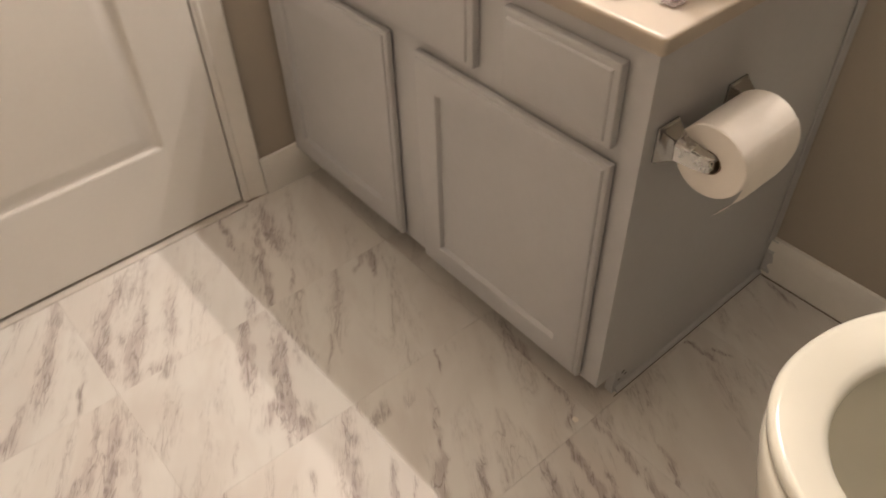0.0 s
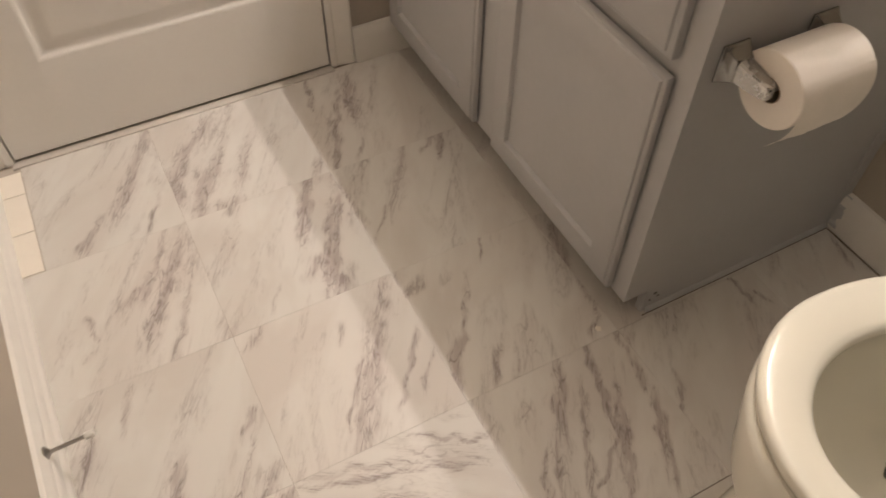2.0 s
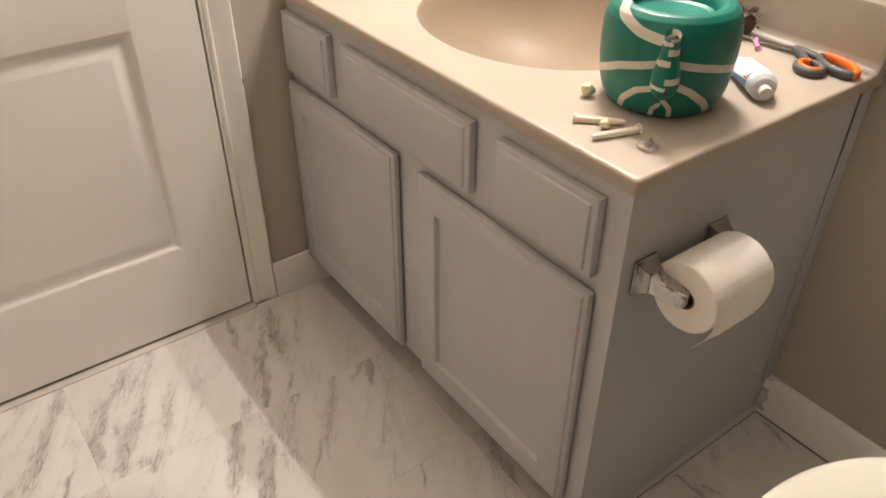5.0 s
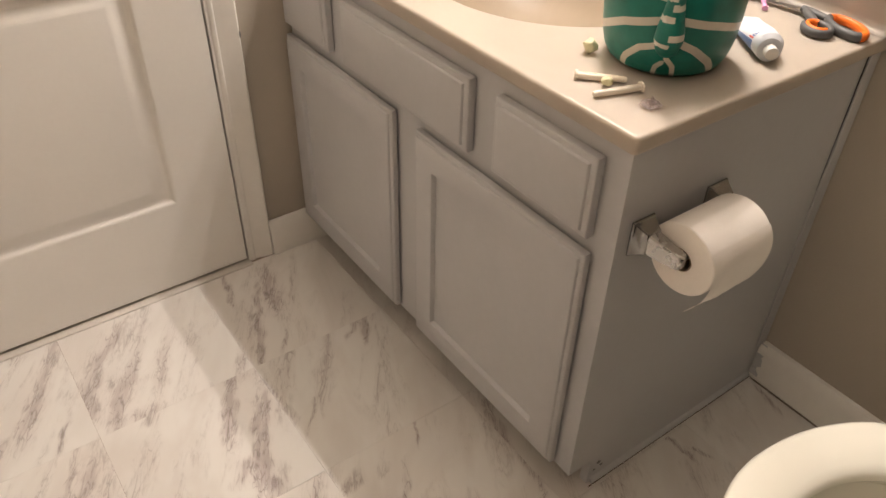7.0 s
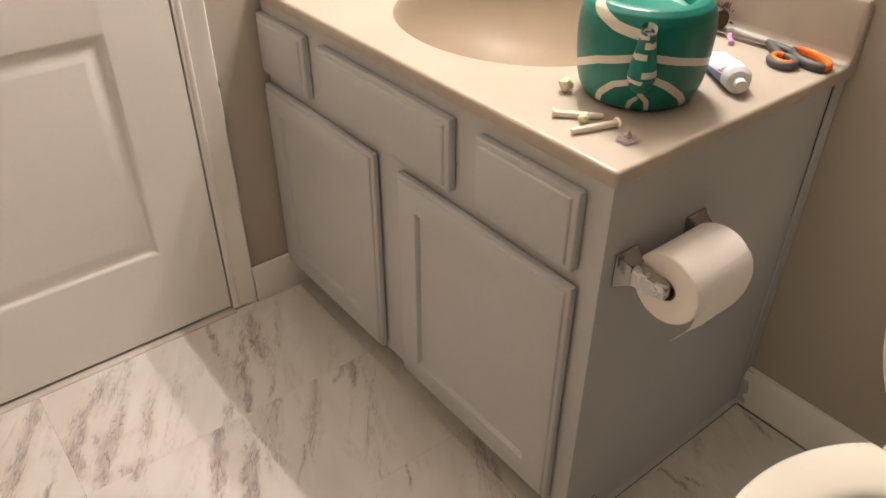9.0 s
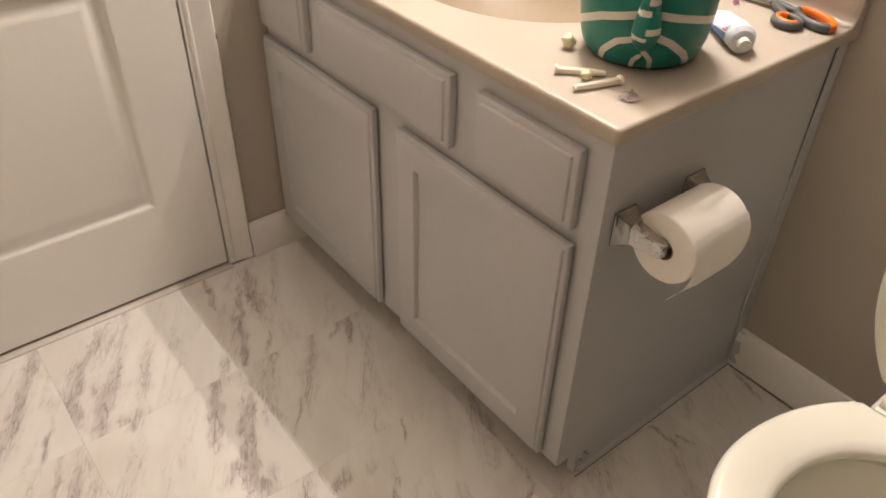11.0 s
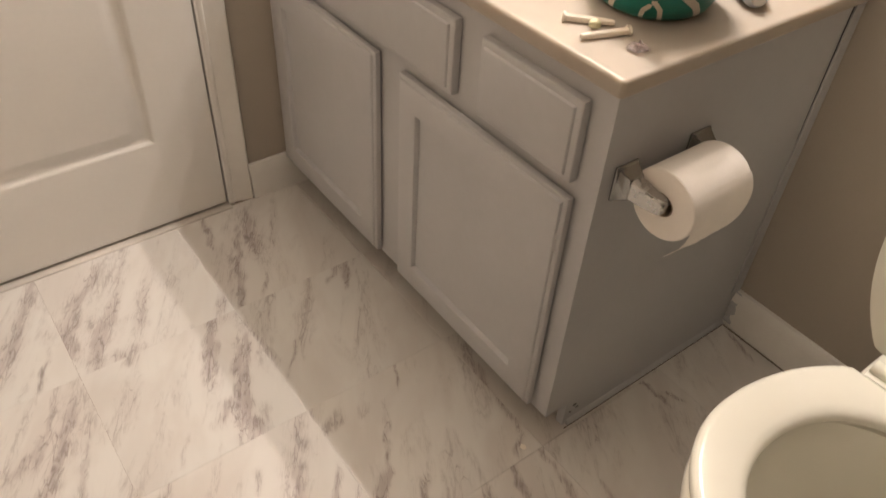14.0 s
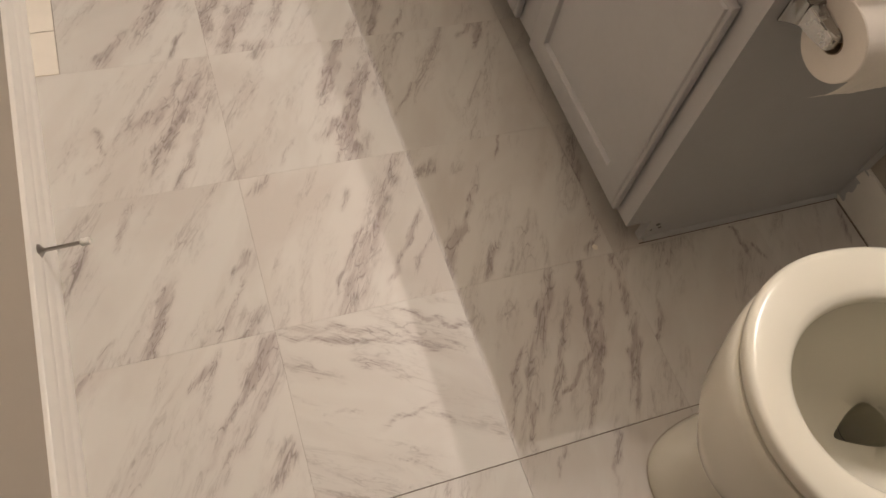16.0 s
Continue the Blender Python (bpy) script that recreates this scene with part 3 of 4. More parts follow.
def build_paper_roll():
    r = thing("toilet_roll", (0.1150, -0.061, 0.5550))
    tagged(r, "white toilet paper roll, nearly full, with a loose torn end", "toilet paper")
    half, out, core = 0.0590, 0.0515, 0.017
    turn = Matrix(((0, 0, 1, 0), (1, 0, 0, 0), (0, 1, 0, 0), (0, 0, 0, 1)))   # lathe axis -> x
    rnd = random.Random(4)
    prof = [(core, -half), (core + 0.006, -half - 0.0004), (out - 0.02, -half + 0.0003), (out - 0.008, -half - 0.0002), (out - 0.0015, -half + 0.0004),
            (out, -half + 0.002), (out, half - 0.002), (out - 0.0015, half), (out - 0.02, half), (core, half)]
    rings = [[((rr + 0.0006 * math.sin(3 * a + zz * 20)) * math.cos(a), (rr + 0.0006 * math.sin(3 * a + zz * 20)) * math.sin(a), zz)
              for a in (2 * math.pi * i / 72 for i in range(72))] for rr, zz in prof]
    part("roll", moved(loft(rings, loop=True), turn), PAPER, r)
    part("core", moved(loft([circle(core - 0.0005, z, 40) for z in (-half, half)] + [circle(core - 0.0015, z, 40) for z in (half, -half)], loop=True), turn),
         CARD, r, "cardboard core")
    # the loose end leaves the roll at its foot and hangs lower at one corner
    rows = []
    n, m = 26, 40
    for j in range(m + 1):
        u = j / m
        tail = max(0.0, 1 - u / 0.30)
        drop = 0.060 + 0.019 * tail ** 1.4 + 0.0012 * rnd.uniform(-1, 1)
        row = []
        for i in range(n + 1):
            s = i / n
            if s < 0.25:
                a = radians(140 + 40 * s / 0.25)
                y, z = (out + 0.0010) * math.cos(a), (out + 0.0010) * math.sin(a)
            else:
                k = (s - 0.25) / 0.75
                y, z = -out - 0.0010 + (0.015 + 0.017 * tail) * k * k, -drop * k
            row.append((-half + 0.0006 + 2 * (half - 0.0006) * u + 0.008 * tail * max(0.0, s - 0.5), y, z))
        rows.append(row)
    bm = loft(rows, close=False)
    part("loose_end", bm, PAPER, r)


def build_pot():
    """A squat green pot with white bands and a short upright spout."""
    px, py = 0.184, 0.128
    p = thing("green_pot", (px, py, TOP), 0.0)
    tagged(p, "green glazed pot with white stripes and a short spout", "pot")
    front = math.atan2(-0.515 - py, -0.615 - px)
    prof = [(0.0, 0.004), (0.055, 0.003), (0.062, 0.0), (0.068, 0.0015), (0.0745, 0.007), (0.0795, 0.017), (0.083, 0.030), (0.0855, 0.048), (0.087, 0.068),
            (0.0875, 0.088), (0.0868, 0.106), (0.0845, 0.120), (0.080, 0.130), (0.073, 0.1365), (0.064, 0.138), (0.057, 0.1345), (0.053, 0.128),
            (0.051, 0.120), (0.046, 0.117), (0.0, 0.116)]
    fine = []
    for (r0, z0), (r1, z1) in zip(prof, prof[1:]):
        k = max(1, round(math.hypot(r1 - r0, z1 - z0) / 0.0022))
        fine += [(r0 + (r1 - r0) * i / k, z0 + (z1 - z0) * i / k) for i in range(k)]
    fine.append(prof[-1])
    n = 300
    rings, vals = [], []
    # stripes as curves (s along the girth from the spout, z), with a half-width
    curves = [([(0.012, 0.082), (0.06, 0.074), (0.15, 0.052)], 0.0052), ([(-0.012, 0.080), (-0.06, 0.067), (-0.10, 0.049), (-0.15, 0.028)], 0.0052),
              ([(0.010, 0.055), (0.034, 0.044), (0.060, 0.025), (0.080, 0.002)], 0.0050), ([(-0.010, 0.048), (-0.034, 0.040), (-0.054, 0.022), (-0.066, 0.002)], 0.0044),
              ([(0.002, 0.031), (0.012, 0.020), (0.017, -0.006)], 0.0033), ([(-0.003, 0.024), (-0.010, 0.017), (-0.015, -0.006)], 0.0033),
              ([(-0.010, 0.110), (-0.040, 0.116), (-0.075, 0.130), (-0.10, 0.15)], 0.0065)]
    def near(s, z):
        best = -1.0
        for pts, half in curves:
            for (a, b), (c, d) in zip(pts, pts[1:]):
                ux, uz = c - a, d - b
                k = max(0.0, min(1.0, ((s - a) * ux + (z - b) * uz) / (ux * ux + uz * uz)))
                best = max(best, half - math.hypot(s - a - k * ux, z - b - k * uz))
        return max(0.0, min(1.0, 0.5 + best / 0.004))
    girth = 0.086
    for r, z in fine:
        rings.append([(1.03 * r * math.cos(front + a), 1.03 * r * math.sin(front + a), z) for a in (2 * math.pi * i / n - math.pi for i in range(n))])
        for i in range(n):
            a = 2 * math.pi * i / n - math.pi
            zz = z if r > 0.06 and z < 0.13 else (0.130 + (0.08 - r) if z > 0.1 else -0.02)
            vals.append(near(a * girth, zz))
    body = part("body", loft(rings[1:-1], cap=(True, True)), GLAZE, p)
    layer = body.data.attributes.new("stripe", "FLOAT", "POINT")
    layer.data.foreach_set("value", np.array(vals[n:-n], dtype=np.float32))
    # spout: hugs the wall, tapers up to an open mouth
    def out(d, z):
        return (math.cos(front) * d, math.sin(front) * d, z)
    pts = [out(0.082, 0.045), out(0.0925, 0.051), out(0.0985, 0.062), out(0.0985, 0.075), out(0.0965, 0.088), out(0.0985, 0.104), out(0.103, 0.118), out(0.107, 0.126)]
    rad = [0.009, 0.0155, 0.0180, 0.0170, 0.0140, 0.0115, 0.0098, 0.0095]
    # fine steps for crisp bands
    P, R = [], []
    for i in range(len(pts) - 1):
        for k in range(8):
            f = k / 8
            P.append(tuple(Vector(pts[i]).lerp(Vector(pts[i + 1]), f)))
            R.append(rad[i] + (rad[i + 1] - rad[i]) * f)
    P.append(pts[-1]), R.append(rad[-1])
    bm = along(P, R, 48)
    top = [f for f in bm.faces if len(f.verts) > 4 and f.calc_center_median().z > 0.1]
    hole = bmesh.ops.inset_region(bm, faces=top, thickness=0.0038)["faces"]
    for f in top:
        for v in f.verts:
            v.co -= Vector((math.cos(front) * 0.003, math.sin(front) * 0.003, 0.012))
    sp = part("spout", bm, GLAZE, p)
    layer = sp.data.attributes.new("stripe", "FLOAT", "POINT")
    side = Vector((-math.sin(front), math.cos(front), 0))
    vv = []
    for v in sp.data.vertices:
        s, z = v.co.dot(side), v.co.z
        on = 0.0
        for lo, hi, sg in ((0.086, 0.093, 1), (0.064, 0.072, -1), (0.055, 0.062, 1), (0.100, 0.108, -1), (0.119, 0.14, -1), (0.112, 0.118, 1)):
            if lo < z < hi and s * sg < 0.002:
                on = 1.0
        vv.append(on)
    layer.data.foreach_set("value", np.array(vv, dtype=np.float32))
    # Dark disc that puts the hollow's shade into the open spout
    mouth = moved(lathe([(0.0054, 0), (0.0054, 0.0006)], 24), Matrix.Translation(out(0.1068, 0.1195)))
    part("mouth", mouth, DARK, p, "near-black disc for the shade inside the spout")


def build_tube():
    a, b = Vector((0.276, 0.024, 0)), Vector((0.384, 0.154, 0))
    d = (b - a).normalized()
    t = thing("toothpaste_tube", (a.x, a.y, TOP), math.degrees(math.atan2(d.y, d.x)))
    tagged(t, "white and blue toothpaste tube lying on the countertop", "toothpaste tube")
    L = (b - a).length
    rings = []
    n = 40
    for x, w, h in ((0.013, 0.009, 0.009), (0.0135, 0.0165, 0.0165), (0.020, 0.0195, 0.0192), (0.028, 0.020, 0.0188), (0.06, 0.0225, 0.0165), (0.10, 0.026, 0.011), (0.14, 0.029, 0.005), (L - 0.004, 0.030, 0.0012), (L, 0.030, 0.0012)):
        rings.append([(x, w * math.cos(2 * math.pi * i / n), h + h * math.sin(2 * math.pi * i / n)) for i in range(n)])
    part("body", loft(rings, cap=(True, True)), TUBE, t)
    cap = lathe([(0.0085, 0.0), (0.0090, 0.001), (0.0090, 0.012), (0.0082, 0.0135)], 24)
    moved(cap, pose(0.0135, 0, 0.0165, 0, -90, 0))
    part("cap", cap, RUBBER, t, "white screw cap")
    def wrap(name, x0, x1, a0, a1, mat, lift=0.0004):
        """A printed patch bent round the tube."""
        rows = []
        for k in range(9):
            x = x0 + (x1 - x0) * k / 8
            f = min(1.0, max(0.0, (x - 0.028) / 0.10))
            w, h = 0.020 + 0.008 * f, 0.0188 - 0.0118 * f
            rows.append([(x, (w + lift) * math.cos(q), h + (h + lift) * math.sin(q)) for q in (radians(a0 + (a1 - a0) * i / 12) for i in range(13))])
        return part(name, loft(rows, close=False), mat, t)
    wrap("blue_band", 0.030, 0.150, -34, 12, TUBE_BLUE)
    # the printed mark as plain shapes, then lines of small print
    for k in range(5):
        wrap("logo_shape", 0.031 + 0.0004 * k, 0.042 + (0.004 if k == 0 else 0.0), 18 + 10 * k, 25 + 10 * k, TUBE_BLUE if k else TUBE_RED)
    wrap("logo_shape", 0.047, 0.052, 24, 62, TUBE_BLUE)
    wrap("logo_shape", 0.058, 0.078, 44, 62, HANDLE_GREY)
    wrap("logo_shape", 0.061, 0.075, 48, 58, TUBE, 0.0008)
    for k in range(7):
        wrap("print_bar", 0.056 + 0.003 * (k % 2), 0.112 - 0.006 * (k % 3), 68 + 8 * k, 71 + 8 * k, HANDLE_GREY)


def build_scissors():
    s = thing("scissors", (0.479, 0.106, TOP), 0.0)
    tagged(s, "closed scissors with orange and grey plastic handles", "scissors")
    def blade(shift, sign):
        prof = [(-0.004, 0.004 * sign), (-0.006, -0.006 * sign), (0.004, -0.010 * sign), (0.062, -0.0065 * sign), (0.118, -0.001), (0.118, 0.0), (0.06, 0.002 * sign)]
        bm = loft([[(x, y, z) for x, y in prof] for z in (shift, shift + 0.0016)], cap=(True, True))
        return moved(bm, pose(0, 0, 0.0, 0, 0, 98))
    part("blade", blade(0.004, 1), STEEL, s)
    part("blade", blade(0.0058, -1), STEEL, s)
    part("pivot", moved(lathe([(0.005, 0), (0.005, 0.010), (0.004, 0.011)], 20), Matrix.Translation((0, 0, 0))), STEEL, s)
    def loop(cx, cy, rx, ry, turn, a0, a1, thick, closed):
        pts = []
        for i in range(41):
            q = radians(a0 + (a1 - a0) * i / 40)
            x, y = rx * math.cos(q), ry * math.sin(q)
            c, d = math.cos(radians(turn)), math.sin(radians(turn))
            pts.append((cx + x * c - y * d, cy + x * d + y * c, 0.007))
        return along(pts, thick, 12, 1.25)
    # small round loop: grey outside, orange lining
    part("small_loop", loop(-0.050, -0.052, 0.0215, 0.0175, 60, 0, 360, 0.0052, True), HANDLE_GREY, s)
    part("small_lining", moved(loop(-0.049, -0.051, 0.0172, 0.0132, 60, -40, 200, 0.0044, False), Matrix.Translation((0, 0, 0.0022))), ORANGE, s)
    part("shank", along([(0.002, 0.004, 0.008), (-0.012, -0.012, 0.008), (-0.030, -0.036, 0.007)], [0.006, 0.0075, 0.006], 12, 0.9), HANDLE_GREY, s)
    part("large_loop", loop(-0.010, -0.074, 0.036, 0.0185, 66, 165, 385, 0.0056, False), ORANGE, s)
    part("large_grip", loop(-0.010, -0.074, 0.036, 0.0185, 66, 15, 172, 0.0062, False), HANDLE_GREY, s)
    part("shank", along([(-0.003, 0.004, 0.009), (-0.006, -0.018, 0.009), (-0.006, -0.042, 0.0075)], [0.006, 0.0075, 0.0062], 12, 0.9), HANDLE_GREY, s)


def build_small_bits():
    def anchor(name, a, b, label):
        a, b = Vector((*a, TOP + 0.0048)), Vector((*b, TOP + 0.0055))
        d = (b - a)
        L = d.length
        o = thing(name, tuple(a), math.degrees(math.atan2(d.y, d.x)))
        tagged(o, label, "wall plug", "wall plugs")
        bm = along([(0, 0, 0), (0.004, 0, 0), (L * 0.5, 0, 0), (L - 0.004, 0, 0)], [0.0030, 0.0040, 0.0044, 0.0046], 14)
        part("shaft", bm, ANCHOR, o)
        head = along([(L - 0.004, 0, 0), (L - 0.0035, 0, 0), (L - 0.0008, 0, 0.0003), (L, 0, 0.0003)], [0.0048, 0.0072, 0.0072, 0.0060], 20)
        part("head", head, ANCHOR, o)
        for q in (90, 210, 330):
            c, sn = math.cos(radians(q)), math.sin(radians(q))
            part("rib", along([(0.012, 0.0040 * c, 0.0040 * sn), (L - 0.006, 0.0046 * c, 0.0046 * sn)], 0.0009, 6), ANCHOR, o)
    anchor("wall_plug", (0.077, 0.094), (0.031, 0.142), "cream plastic wall plug lying on the countertop")
    anchor("wall_plug", (0.013, 0.089), (0.079, 0.069), "cream plastic wall plug lying beside another")
    def lump(name, x, y, r, mat, seed, label, flat=0.7):
        bm = bmesh.new()
        bmesh.ops.create_icosphere(bm, subdivisions=3, radius=r)
        for v in bm.verts:
            k = 1 + 0.30 * noise.noise(v.co / r * 1.3 + Vector((seed, 0, 0))) + 0.12 * noise.noise(v.co / r * 3 + Vector((0, seed, 0)))
            v.co = Vector((v.co.x * k, v.co.y * k, v.co.z * k * flat))
        low = min(v.co.z for v in bm.verts)
        for v in bm.verts:
            v.co.z -= low
        o = linked(name, bm, mat)
        o.location = (x - 0.015, y - 0.003, TOP)
        tagged(o, label, "scrap")
    lump("putty_scrap", 0.118, 0.190, 0.0098, WAX, 3.0, "pale yellow lump of putty beside the green pot", 1.0)
    lump("putty_scrap", 0.066, 0.106, 0.0075, WAX, 7.0, "small pale yellow lump between two wall plugs", 0.8)
    # crumpled clear wrapping
    rnd = random.Random(9)
    bm = bmesh.new()
    bmesh.ops.create_grid(bm, x_segments=9, y_segments=9, size=0.013)
    for v in bm.verts:
        r = v.co.length / 0.013
        v.co = Vector((v.co.x * rnd.uniform(0.7, 1.05), v.co.y * rnd.uniform(0.7, 1.0), 0.001 + rnd.uniform(0, 0.011) * (1.3 - min(1, r))))
    bmesh.ops.solidify(bm, geom=bm.faces[:], thickness=0.0005)
    o = linked("plastic_scrap", bm, CLEAR, smooth=False)
    o.location = (0.055, 0.033, TOP + 0.001)
    tagged(o, "crumpled scrap of clear plastic on the countertop", "scrap")
    bm = along([(-0.019, 0.005, 0.0045), (-0.006, 0.001, 0.0050), (0.006, -0.001, 0.0050), (0.017, -0.006, 0.0045)], [0.0050, 0.0036, 0.0034, 0.0054], 10, 0.8)
    o = linked("pink_clip", bm, PINK)
    o.matrix_basis = pose(0.454, 0.162, TOP, 0, 0, 55)
    tagged(o, "small pink plastic piece near the scissors", "plastic piece")
    # brown bristle brush head at the backsplash
    brush = thing("brown_brush", (0.480, 0.224, TOP))
    tagged(brush, "dark brown bristly brush lying against the backsplash", "brush")
    bm = along([(-0.008, -0.026, 0.020), (0, 0, 0.022), (0.006, 0.05, 0.02), (0.008, 0.09, 0.016)], [0.018, 0.021, 0.020, 0.012], 20)
    part("head", bm, BROWN, brush)
    rows = bmesh.new()
    for k in range(140):
        q, yy = rnd.uniform(0, 2 * math.pi), rnd.uniform(-0.03, 0.05)
        d = Vector((math.cos(q), rnd.uniform(-0.2, 0.2), math.sin(q)))
        base = Vector((0, yy, 0.022))
        if (base + d * 0.027).z < 0.001:
            continue
        merge(rows, along([base + d * 0.018, base + d * 0.027], [0.0010, 0.0004], 4))
    part("bristles", rows, BROWN, brush)


# ---- toilet ----
TX, TY = 0.009, -0.4455


def build_toilet():
    t = thing("toilet", (TX, TY, 0.0))
    tagged(t, "white porcelain toilet with its lid raised and seat down", "toilet")
    n = 96
    def oval(front, back, half, z, cut=None, cx=0.0, egg=2.0):
        pts = []
        for i in range(n):
            a = 2 * math.pi * i / n
            c, s = math.cos(a), math.sin(a)
            x = (back if c > 0 else front) * math.copysign(abs(c) ** (2 / egg), c)
            y = half * math.copysign(abs(s) ** (2 / egg), s)
            if cut is not None:
                x = min(x, cut)
            if z and z < 0.185 and cx > 0.11:
                y *= 0.28 + 0.42 * (c + 1)   # the outlet is a rounded triangle, narrow towards the front
            pts.append((cx + x, y, z))
        return pts
    # body: foot, waist, bowl, rim, inside, sump
    body = [(0.216, 0.23, 0.118, 0.0, 0.075), (0.216, 0.23, 0.118, 0.012, 0.075), (0.208, 0.225, 0.112, 0.030, 0.075), (0.190, 0.22, 0.102, 0.075, 0.078),
            (0.185, 0.22, 0.096, 0.13, 0.072), (0.200, 0.22, 0.110, 0.19, 0.055), (0.222, 0.22, 0.144, 0.25, 0.035), (0.226, 0.22, 0.169, 0.30, 0.022),
            (0.208, 0.22, 0.181, 0.34, 0.010), (0.200, 0.22, 0.184, 0.365, 0.003), (0.197, 0.22, 0.183, 0.378, 0.003), (0.192, 0.215, 0.179, 0.384, 0.003),
            (0.172, 0.18, 0.155, 0.385, 0.0), (0.158, 0.16, 0.138, 0.382, 0.0), (0.152, 0.15, 0.132, 0.372, 0.0), (0.156, 0.15, 0.136, 0.350, 0.0),
            (0.158, 0.155, 0.136, 0.320, 0.0), (0.135, 0.148, 0.112, 0.270, 0.012), (0.108, 0.118, 0.084, 0.225, 0.045), (0.076, 0.070, 0.050, 0.190, 0.088), (0.052, 0.044, 0.042, 0.174, 0.118),
            (0.052, 0.036, 0.040, 0.166, 0.122), (0.046, 0.032, 0.036, 0.120, 0.126), (0.032, 0.028, 0.028, 0.05, 0.132)]
    part("bowl", loft([oval(f, b, h, z, None, cx, 3.0 if z < 0.05 else (2.5 if z < 0.1 else 2.0)) for f, b, h, z, cx in body], cap=(True, True)), PORCELAIN, t)
    part("water", moved(lathe([(0.04, 0.0), (0.04, 0.0015)], 40), Matrix.Translation((0.124, 0, 0.170)) @ Matrix.Diagonal((1.1, 0.95, 1, 1))), WATER, t, "still water in the bowl")
    # rear deck under the tank
    part("deck", box((0.205, -0.12, 0.22), (EAST - 0.06, 0.12, 0.383), 0.02, 4), PORCELAIN, t)
    part("caulk", loft([oval(0.2180, 0.2320, 0.1200, z, None, 0.075, 3.0) for z in (-0.0005, 0.0012)], cap=(True, True)), GROUT, t, "brown line of old caulk")
    # seat ring
    rings = []
    o, q = oval(0.187, 0.243, 0.187, 0.0, 0.180), oval(0.134, 0.142, 0.1145, 0.0, None, 0.0, 2.05)
    for s, z in ((0.03, 0.3865), (0.0, 0.390), (-0.01, 0.396), (0.01, 0.4015), (0.06, 0.4052), (0.16, 0.4070), (0.5, 0.4075), (0.80, 0.4055), (0.92, 0.402), (0.985, 0.397), (1.0, 0.392), (0.97, 0.387)):
        rings.append([(a[0] + (b[0] - a[0]) * s, a[1] + (b[1] - a[1]) * s, z) for a, b in zip(o, q)])
    part("seat", loft(rings, loop=True), SEAT, t, "glossy white plastic seat")
    # raised lid leaning back on the tank
    lid = []
    lo = oval(0.196, 0.243, 0.187, 0.0, 0.186)
    for s, z in ((0.04, 0.0), (0.0, 0.003), (0.0, 0.008), (0.03, 0.012), (0.12, 0.014), (0.5, 0.017), (0.9, 0.018)):
        lid.append([(p[0] * (1 - s), p[1] * (1 - s), z) for p in lo])
    bm = loft(lid, cap=(True, True))
    # from lying flat (hinge at x = 0.186) to standing
    m = Matrix.Translation((0.222, 0, 0.412)) @ Matrix.Rotation(radians(98), 4, "Y") @ Matrix.Translation((-0.186, 0, -0.002))
    part("lid", moved(bm, m), SEAT, t, "raised white plastic lid")
    for y in (0.076, -0.076):
        part("hinge", along([(0.206, y - 0.032, 0.402), (0.206, y - 0.031, 0.402), (0.206, y + 0.031, 0.402), (0.206, y + 0.032, 0.402)], [0.0095, 0.0108, 0.0108, 0.0095], 20), SEAT, t)
        bar = along([(0.206, y - 0.001, 0.402), (0.206, y + 0.001, 0.402)], 0.0111, 20)
        part("hinge_seam", bar, GROUT, t)
        part("hinge_foot", box((0.188, y - 0.034, 0.383), (0.226, y + 0.034, 0.397), 0.004, 2), SEAT, t)
        tab = box((0.211, y * 0.85 - 0.011, 0.405), (0.221, y * 0.85 + 0.011, 0.446), 0.004, 2)
        part("lid_tab", tab, SEAT, t)
        part("screw", moved(lathe([(0.0035, 0), (0.0035, 0.001)], 14), pose(0.2106, y * 0.85, 0.432, 0, -90, 0)), DARK, t)
    # tank and its cover
    bm = loft([[(0.405 + sx * a, sy * b, z) for sx, sy in ((-1, -1), (1, -1), (1, 1), (-1, 1))] for a, b, z in ((0.085, 0.150, 0.386), (0.092, 0.165, 0.42), (0.098, 0.172, 0.72))], cap=(True, True))
    bmesh.ops.bevel(bm, geom=[e for e in bm.edges], offset=0.018, segments=4, affect="EDGES")
    part("tank", bm, PORCELAIN, t)
    part("tank_cover", box((0.298, -0.180, 0.714), (0.512, 0.180, 0.742), 0.008, 3), PORCELAIN, t)


def build_door_stop():
    s = thing("door_stop", (WEST + 0.0145 + 0.011, 0.172, 0.066))
    tagged(s, "rigid metal door stop with white rubber tip on the baseboard", "door stop")
    part("base", moved(lathe([(0.011, 0), (0.011, 0.003), (0.006, 0.007), (0.004, 0.009)], 20), pose(0, 0, 0, 0, 90, 0)), STEEL, s)
    part("rod", along([(0.004, 0, 0), (0.064, -0.006, 0.012)], 0.0032, 12), STEEL, s)
    part("tip", along([(0.062, -0.0058, 0.0116), (0.063, -0.006, 0.012), (0.074, -0.007, 0.014), (0.0755, -0.0071, 0.0143)], [0.0045, 0.0062, 0.0062, 0.005], 16), RUBBER, s)


